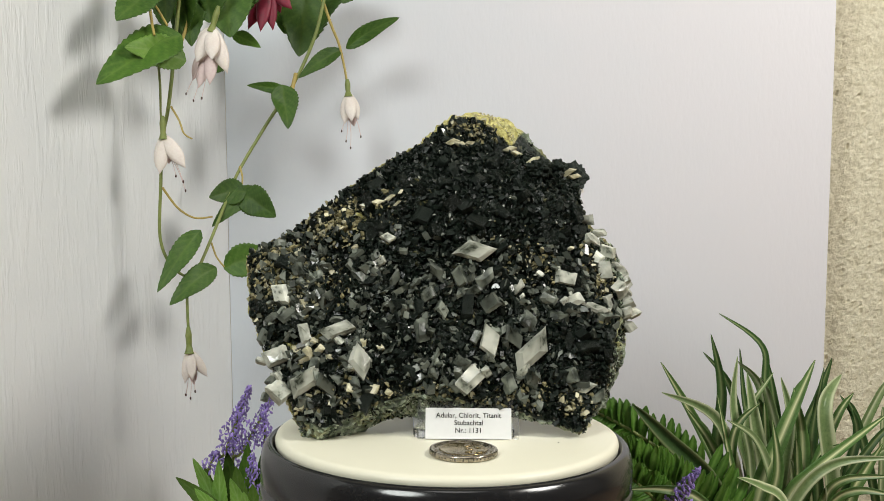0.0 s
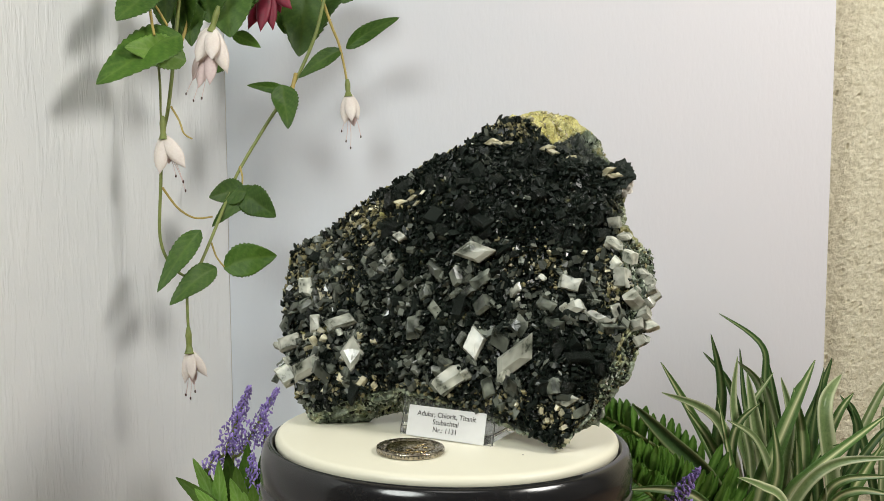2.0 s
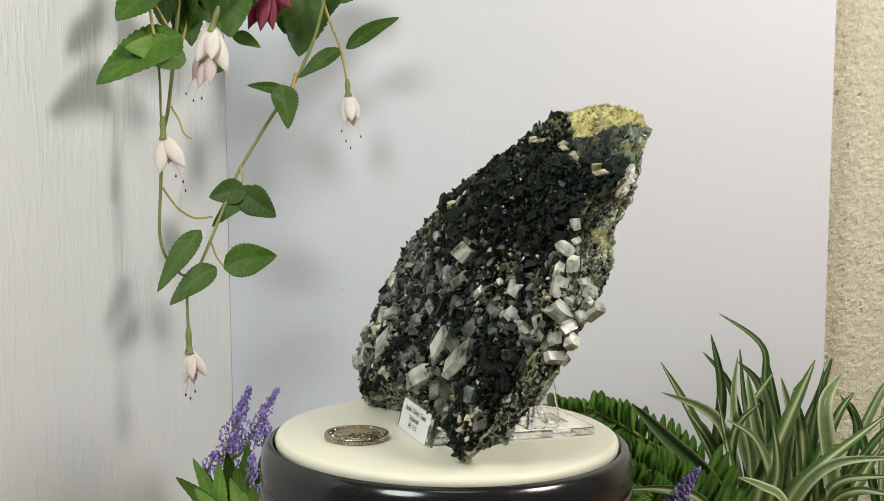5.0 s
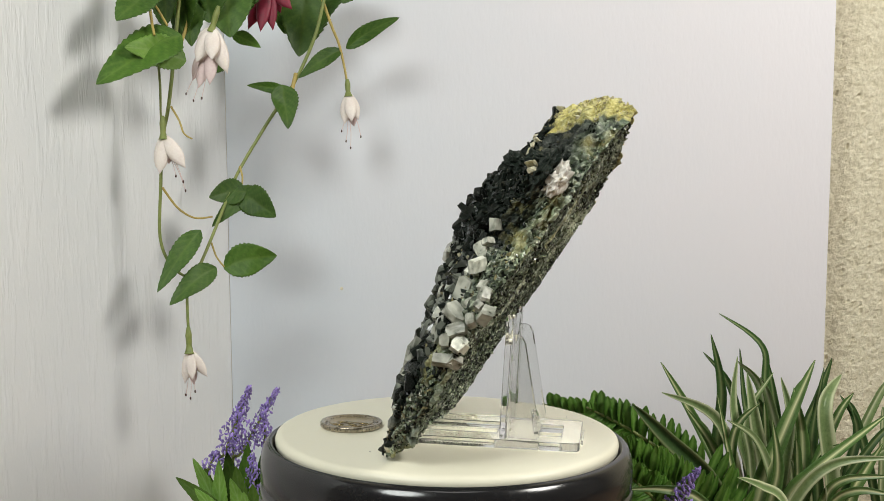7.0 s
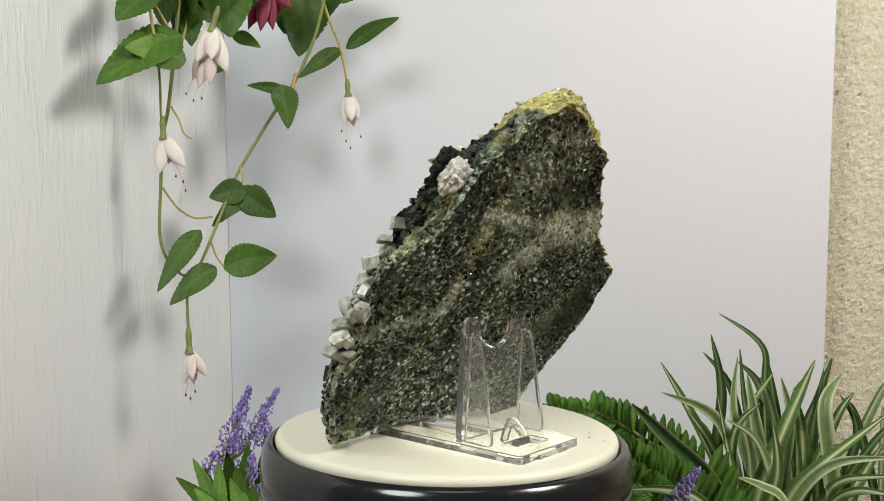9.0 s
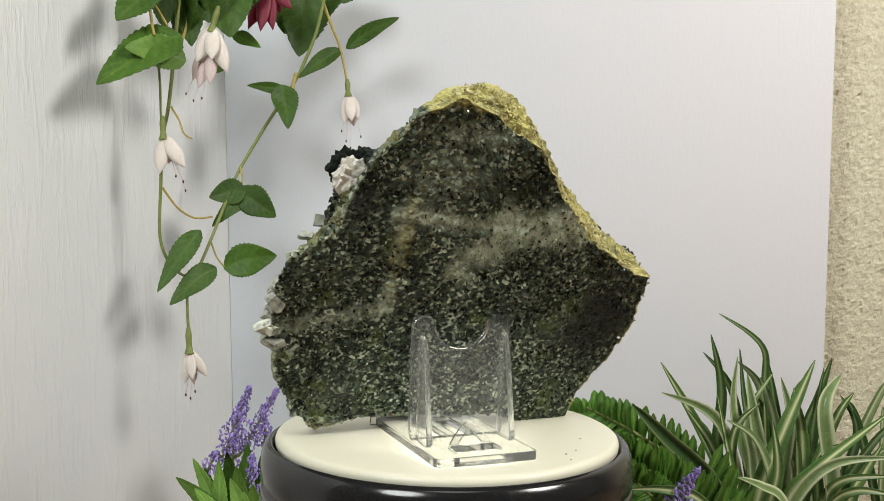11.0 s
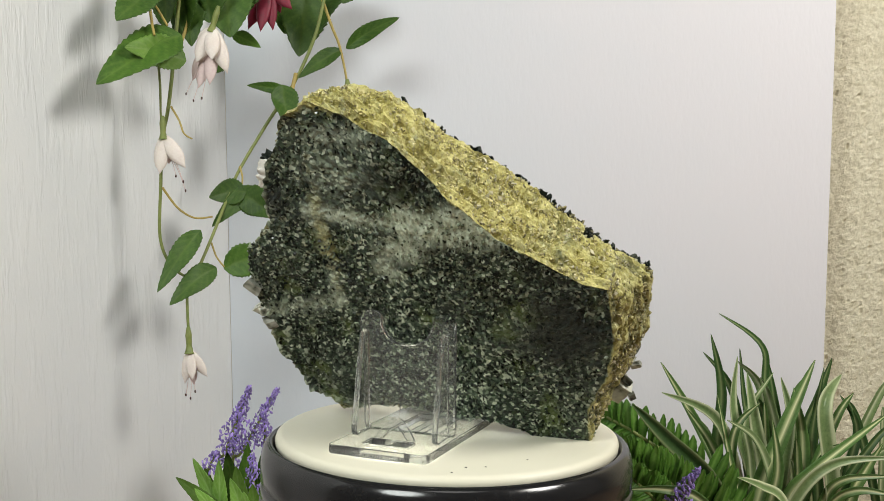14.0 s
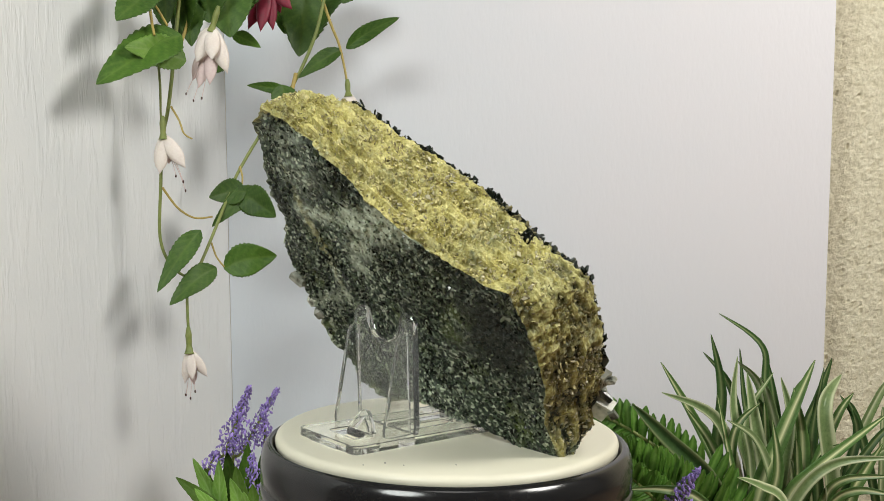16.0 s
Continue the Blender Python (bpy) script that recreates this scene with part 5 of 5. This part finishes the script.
def build_spider_plant():
    plant = thing("spider_plant", "artificial spider plant with cream-striped arching leaves", "artificial plant")
    edges = ((-0.85, 0.22), (0.85, 0.22))
    rows = (((0.1864, 0.205, -0.1312), (0.1765, 0.200, -0.0904), (0.1517, 0.190, -0.0426), (0.1252, 0.180, -0.0007), 26, M_STRAP, 0), ((0.1848, 0.200, -0.1294), (0.1776, 0.190, -0.0837), (0.1575, 0.172, -0.0331), (0.1221, 0.160, -0.0149), 26, M_STRAP_PALE, 1),
            ((0.1598, 0.128, -0.1025), (0.1424, 0.120, -0.0572), (0.1147, 0.114, -0.0296), (0.0962, 0.112, -0.0117), 29, M_STRAP_DARK, 1), ((0.1758, 0.205, -0.1315), (0.1659, 0.200, -0.0623), (0.1659, 0.195, -0.0192), (0.1570, 0.190, 0.0153), 21, M_STRAP_DARK, 0),
            ((0.1965, 0.215, -0.1348), (0.1870, 0.212, -0.0687), (0.1751, 0.208, -0.0216), (0.1552, 0.200, 0.0027), 18, M_STRAP_DARK, 0), ((0.2064, 0.225, -0.1014), (0.2009, 0.222, -0.0239), (0.1952, 0.215, 0.0053), (0.1644, 0.200, 0.0265), 15, M_STRAP_DARK, 0),
            ((0.1773, 0.170, -0.1181), (0.1810, 0.165, -0.0759), (0.1949, 0.165, -0.0357), (0.2128, 0.170, 0.0040), 32, M_STRAP, 0), ((0.2180, 0.215, -0.1344), (0.2239, 0.215, -0.0544), (0.2317, 0.215, -0.0273), (0.2399, 0.215, -0.0017), 24, M_STRAP_DARK, 0),
            ((0.2247, 0.160, -0.1133), (0.2208, 0.160, -0.0637), (0.2160, 0.162, -0.0215), (0.2341, 0.185, -0.0070), 32, M_STRAP_PALE, 1), ((0.1840, 0.155, -0.1123), (0.1923, 0.150, -0.0743), (0.2072, 0.145, -0.0531), (0.2489, 0.150, -0.0215), 26, M_STRAP, 0),
            ((0.1839, 0.145, -0.1085), (0.1935, 0.140, -0.0695), (0.2138, 0.138, -0.0485), (0.2487, 0.140, -0.0452), 20, M_STRAP_PALE, 1), ((0.1953, 0.200, -0.1292), (0.1877, 0.198, -0.0790), (0.1732, 0.195, -0.0329), (0.1739, 0.192, 0.0016), 24, M_STRAP_PALE, 1),
            ((0.2091, 0.210, -0.1327), (0.2033, 0.208, -0.0673), (0.1927, 0.204, -0.0204), (0.1752, 0.196, -0.0018), 20, M_STRAP_PALE, 0), ((0.2091, 0.180, -0.1213), (0.2102, 0.178, -0.0794), (0.2102, 0.178, -0.0454), (0.2053, 0.180, -0.0181), 26, M_STRAP, 0),
            ((0.2011, 0.140, -0.1062), (0.1859, 0.136, -0.0700), (0.1719, 0.132, -0.0602), (0.1582, 0.130, -0.0549), 18, M_STRAP_PALE, 1), ((0.1672, 0.175, -0.1202), (0.1660, 0.172, -0.0682), (0.1686, 0.172, -0.0379), (0.1832, 0.175, -0.0229), 18, M_STRAP, 0),
            ((0.2154, 0.225, -0.1197), (0.2108, 0.224, -0.0533), (0.2064, 0.222, -0.0274), (0.2010, 0.220, -0.0040), 17, M_STRAP_DARK, 0), ((0.2267, 0.165, -0.1152), (0.2349, 0.165, -0.0748), (0.2437, 0.168, -0.0605), (0.2541, 0.170, -0.0445), 22, M_STRAP, 0),
            ((0.1476, 0.098, -0.0794), (0.1290, 0.096, -0.0573), (0.1113, 0.095, -0.0521), (0.0917, 0.095, -0.0524), 17, M_STRAP, 0), ((0.1622, 0.165, -0.1031), (0.1354, 0.160, -0.0680), (0.1185, 0.158, -0.0611), (0.1002, 0.158, -0.0549), 13, M_STRAP_PALE, 1),
            ((0.1886, 0.190, -0.1255), (0.1831, 0.190, -0.0628), (0.1788, 0.188, -0.0347), (0.1960, 0.192, -0.0077), 18, M_STRAP_PALE, 0), ((0.2266, 0.200, -0.1285), (0.2240, 0.200, -0.0577), (0.2276, 0.198, -0.0361), (0.2330, 0.196, -0.0181), 20, M_STRAP, 0),
            ((0.1939, 0.180, -0.1216), (0.1905, 0.180, -0.0735), (0.1819, 0.178, -0.0357), (0.1771, 0.182, -0.0062), 26, M_STRAP_PALE, 1), ((0.2242, 0.180, -0.1210), (0.2207, 0.180, -0.0729), (0.2170, 0.182, -0.0462), (0.2242, 0.186, -0.0026), 20, M_STRAP_DARK, 0),
            ((0.1759, 0.160, -0.1143), (0.1716, 0.158, -0.0805), (0.1632, 0.156, -0.0603), (0.1538, 0.160, -0.0157), 20, M_STRAP, 0), ((0.2435, 0.190, -0.1244), (0.2415, 0.190, -0.0755), (0.2490, 0.195, -0.0419), (0.2399, 0.200, -0.0223), 18, M_STRAP_DARK, 0),
            ((0.2052, 0.160, -0.1137), (0.2160, 0.158, -0.0763), (0.2276, 0.156, -0.0624), (0.2573, 0.158, -0.0607), 18, M_STRAP, 0), ((0.1999, 0.220, -0.1367), (0.1924, 0.222, -0.0568), (0.1871, 0.222, -0.0278), (0.1828, 0.218, 0.0024), 16, M_STRAP_DARK, 0),
            ((0.1769, 0.185, -0.1238), (0.1677, 0.182, -0.0780), (0.1569, 0.180, -0.0503), (0.1399, 0.178, -0.0271), 22, M_STRAP, 0), ((0.2006, 0.195, -0.1271), (0.2050, 0.192, -0.0664), (0.2066, 0.190, -0.0346), (0.2006, 0.192, -0.0103), 20, M_STRAP_PALE, 1),
            ((0.1989, 0.170, -0.1177), (0.1892, 0.166, -0.0694), (0.1766, 0.160, -0.0415), (0.1573, 0.150, -0.0280), 20, M_STRAP_PALE, 0), ((0.2080, 0.150, -0.1099), (0.2147, 0.146, -0.0758), (0.2285, 0.142, -0.0646), (0.2496, 0.140, -0.0668), 18, M_STRAP, 0),
            ((0.2162, 0.210, -0.1325), (0.2159, 0.212, -0.0574), (0.2172, 0.212, -0.0252), (0.2272, 0.214, -0.0111), 18, M_STRAP, 0), ((0.1792, 0.150, -0.1105), (0.1815, 0.146, -0.0765), (0.1848, 0.144, -0.0533), (0.1813, 0.146, -0.0266), 22, M_STRAP, 0))
    for k, (a, b, c, d, w, mat, style) in enumerate(rows):
        strap(plant, [a, b, c, d], w * 0.00034, mat, k, edges if style else ((0.0, 0.25),))
    rnd = random.Random(3)
    for k in range(26):
        x, y = 0.17 + rnd.uniform(0, 0.11), rnd.uniform(0.15, 0.225)
        a = Vector((x, y, -0.149))
        top = Vector((x + rnd.uniform(-0.05, 0.07), y + rnd.uniform(-0.03, 0.02), rnd.uniform(-0.06, -0.005)))
        strap(plant, [a, a.lerp(top, 0.45) + Vector((0, 0, 0.015)), a.lerp(top, 0.8) + Vector((0, 0, 0.012)), top], rnd.uniform(0.005, 0.009), rnd.choice((M_STRAP, M_STRAP_DARK, M_STRAP_PALE)), k + 40)


build_spider_plant()


def build_fern():
    fern = thing("fern", "artificial fern with broad crinkled fronds behind the turntable", "artificial plant")

    rnd = random.Random(21)

    def frond(pts, width, seed):
        root = new("frond")
        root.parent = fern
        bm = bmesh.new()
        tube(bm, pts, [0.0014, 0.0012, 0.0010, 0.0005][:len(pts)])
        part("midrib", bm, M_STEM, root, smooth=True)
        p = [Vector(q) for q in pts]
        for k in range(22):
            t = 0.05 + 0.93 * k / 22
            x = t * (len(p) - 1)
            i = min(int(x), len(p) - 2)
            o, d = p[i].lerp(p[i + 1], x - i), (p[i + 1] - p[i]).normalized()
            w = width * (1 - 0.55 * t) * (0.6 + 0.4 * min(1, t * 6))
            for s in (-1, 1):
                side = Vector((d.z, 0.0, -d.x)) * s
                tip = o + side * w * rnd.uniform(0.85, 1.05) + d * w * 0.5 + Vector((0, rnd.uniform(-0.004, 0.001), 0))
                add_leaf(root, "leaflet", [o, o.lerp(tip, 0.5) + Vector((0, -0.0006, 0.0004)), tip], [0.0016, 0.0026, 0.0031, 0.0029, 0.0021, 0.0003], Vector((0.25 * s + rnd.uniform(-0.5, 0.5), -1.0, 0.5 + rnd.uniform(-0.5, 0.6))), M_FERN, fold=0.35, serrate=0.25, cols=4, ripple=0.10, seed=seed + k)
    frond([(0.1662, 0.130, -0.0905), (0.1386, 0.135, -0.0580), (0.1047, 0.140, -0.0346), (0.0776, 0.150, -0.0221)], 0.026, 0)
    frond([(0.1451, 0.145, -0.0866), (0.1100, 0.150, -0.0435), (0.0849, 0.155, -0.0306), (0.0541, 0.165, -0.0238)], 0.017, 30)
    frond([(0.1534, 0.118, -0.0865), (0.1278, 0.115, -0.0615), (0.1059, 0.112, -0.0473), (0.0862, 0.112, -0.0356)], 0.022, 60)
    frond([(0.1216, 0.110, -0.0903), (0.1115, 0.108, -0.0656), (0.1019, 0.106, -0.0547), (0.0927, 0.105, -0.0471)], 0.018, 90)


build_fern()


def build_lavender():
    rnd = random.Random(8)

    def spike(parent, low, high, r):
        a, b = Vector(low), Vector(high)
        bm = bmesh.new()
        root = a + (a - b) * 0.3
        tube(bm, [Vector((root.x, root.y, -0.149)), root, a, b], [0.0012, 0.0010, 0.0009, 0.0006], 5)
        part("stem", bm, M_STEM, parent, smooth=True)
        bm = bmesh.new()
        count = int((b - a).length / 0.00021)
        for k in range(count):
            t = k / count
            q = k * 2.4
            rr = 1.1 * r * (0.55 + 0.45 * math.sin(math.pi * min(1, 0.25 + t))) * (1 - 0.6 * t ** 3) * rnd.uniform(0.25, 1.1)
            p = a.lerp(b, t) + Vector((rr * math.cos(q), rr * math.sin(q), 0))
            s = rnd.uniform(0.0006, 0.0012)
            bmesh.ops.create_icosphere(bm, subdivisions=1, radius=s, matrix=Matrix.Translation(p) @ Euler((rnd.uniform(-1, 1), rnd.uniform(-1, 1), 0)).to_matrix().to_4x4() @ Matrix.Diagonal((0.7, 0.7, 1.6, 1)))
        part("flower_spike", bm, M_LAVENDER, parent)

    left = thing("lavender", "artificial lavender with violet spikes and lime leaves", "artificial plant", "lavender bunches")
    for low, high, r in (((-0.1267, 0.150, -0.0513), (-0.1131, 0.150, -0.0134), 0.0062), ((-0.1192, 0.160, -0.0537), (-0.1000, 0.165, -0.0174), 0.0058), ((-0.1079, 0.140, -0.0771), (-0.1096, 0.140, -0.0499), 0.0062), ((-0.1371, 0.148, -0.0639), (-0.1309, 0.146, -0.0503), 0.0070), ((-0.1284, 0.165, -0.0753), (-0.1230, 0.168, -0.0291), 0.0055),
                         ((-0.1080, 0.170, -0.0528), (-0.1081, 0.170, -0.0360), 0.0060)):
        spike(left, low, high, r)
    for base, tip, w, mat in (((-0.1256, 0.132, -0.0971), (-0.1259, 0.130, -0.0510), 26, M_LIME), ((-0.1220, 0.130, -0.0963), (-0.1407, 0.132, -0.0506), 26, M_LIME), ((-0.1153, 0.128, -0.0955), (-0.1495, 0.130, -0.0609), 28, M_LEAF_PALE), ((-0.1180, 0.126, -0.0948), (-0.1376, 0.124, -0.0651), 26, M_LIME),
                              ((-0.1126, 0.130, -0.0961), (-0.1174, 0.134, -0.0551), 30, M_LEAF_PALE), ((-0.1087, 0.126, -0.0946), (-0.1183, 0.124, -0.0591), 26, M_LIME), ((-0.1052, 0.124, -0.0938), (-0.1056, 0.122, -0.0614), 28, M_LEAF_PALE), ((-0.1158, 0.145, -0.1016), (-0.1135, 0.148, -0.0459), 34, M_LEAF),
                              ((-0.1201, 0.150, -0.1034), (-0.1265, 0.152, -0.0518), 34, M_LEAF), ((-0.1039, 0.150, -0.1031), (-0.1055, 0.150, -0.0508), 36, M_LEAF), ((-0.1318, 0.145, -0.1019), (-0.1379, 0.146, -0.0588), 30, M_LEAF_PALE), ((-0.1060, 0.120, -0.0924), (-0.1096, 0.118, -0.0646), 24, M_LIME),
                              ((-0.1052, 0.140, -0.0996), (-0.1074, 0.142, -0.0584), 30, M_LEAF), ((-0.1211, 0.140, -0.0999), (-0.1307, 0.140, -0.0647), 30, M_LEAF)):
        broad_leaf(left, base, tip, w * 0.00032, mat, 0.0, seed=w + len(left.children))
    right = thing("lavender", "violet artificial lavender spike among the spider plant leaves", "artificial plant", "lavender bunches")
    for low, high, r in (((0.1146, 0.096, -0.0594), (0.1284, 0.096, -0.0409), 0.0048), ((0.1195, 0.098, -0.0637), (0.1244, 0.097, -0.0506), 0.0050)):
        spike(right, low, high, r)
    for base, tip, w in (((0.1177, 0.120, -0.0879), (0.1012, 0.118, -0.0537), 26), ((0.1323, 0.118, -0.0869), (0.1192, 0.118, -0.0534), 26), ((0.1082, 0.118, -0.0874), (0.0968, 0.116, -0.0593), 24)):
        broad_leaf(right, base, tip, w * 0.00032, M_LIME, 0.0, seed=w + len(right.children))


build_lavender()


def motions():
    """The plate turns at an even rate and carries all that stands on it."""
    rows = [(k * 0.5, pose(TABLE_X, 0, 0, 0, 0, -TURN_RATE * k * 0.5)) for k in range(33)]
    for ob in (PLATE, COIN, LABEL, STAND, ROCK):
        walk(ob, rows)


motions()
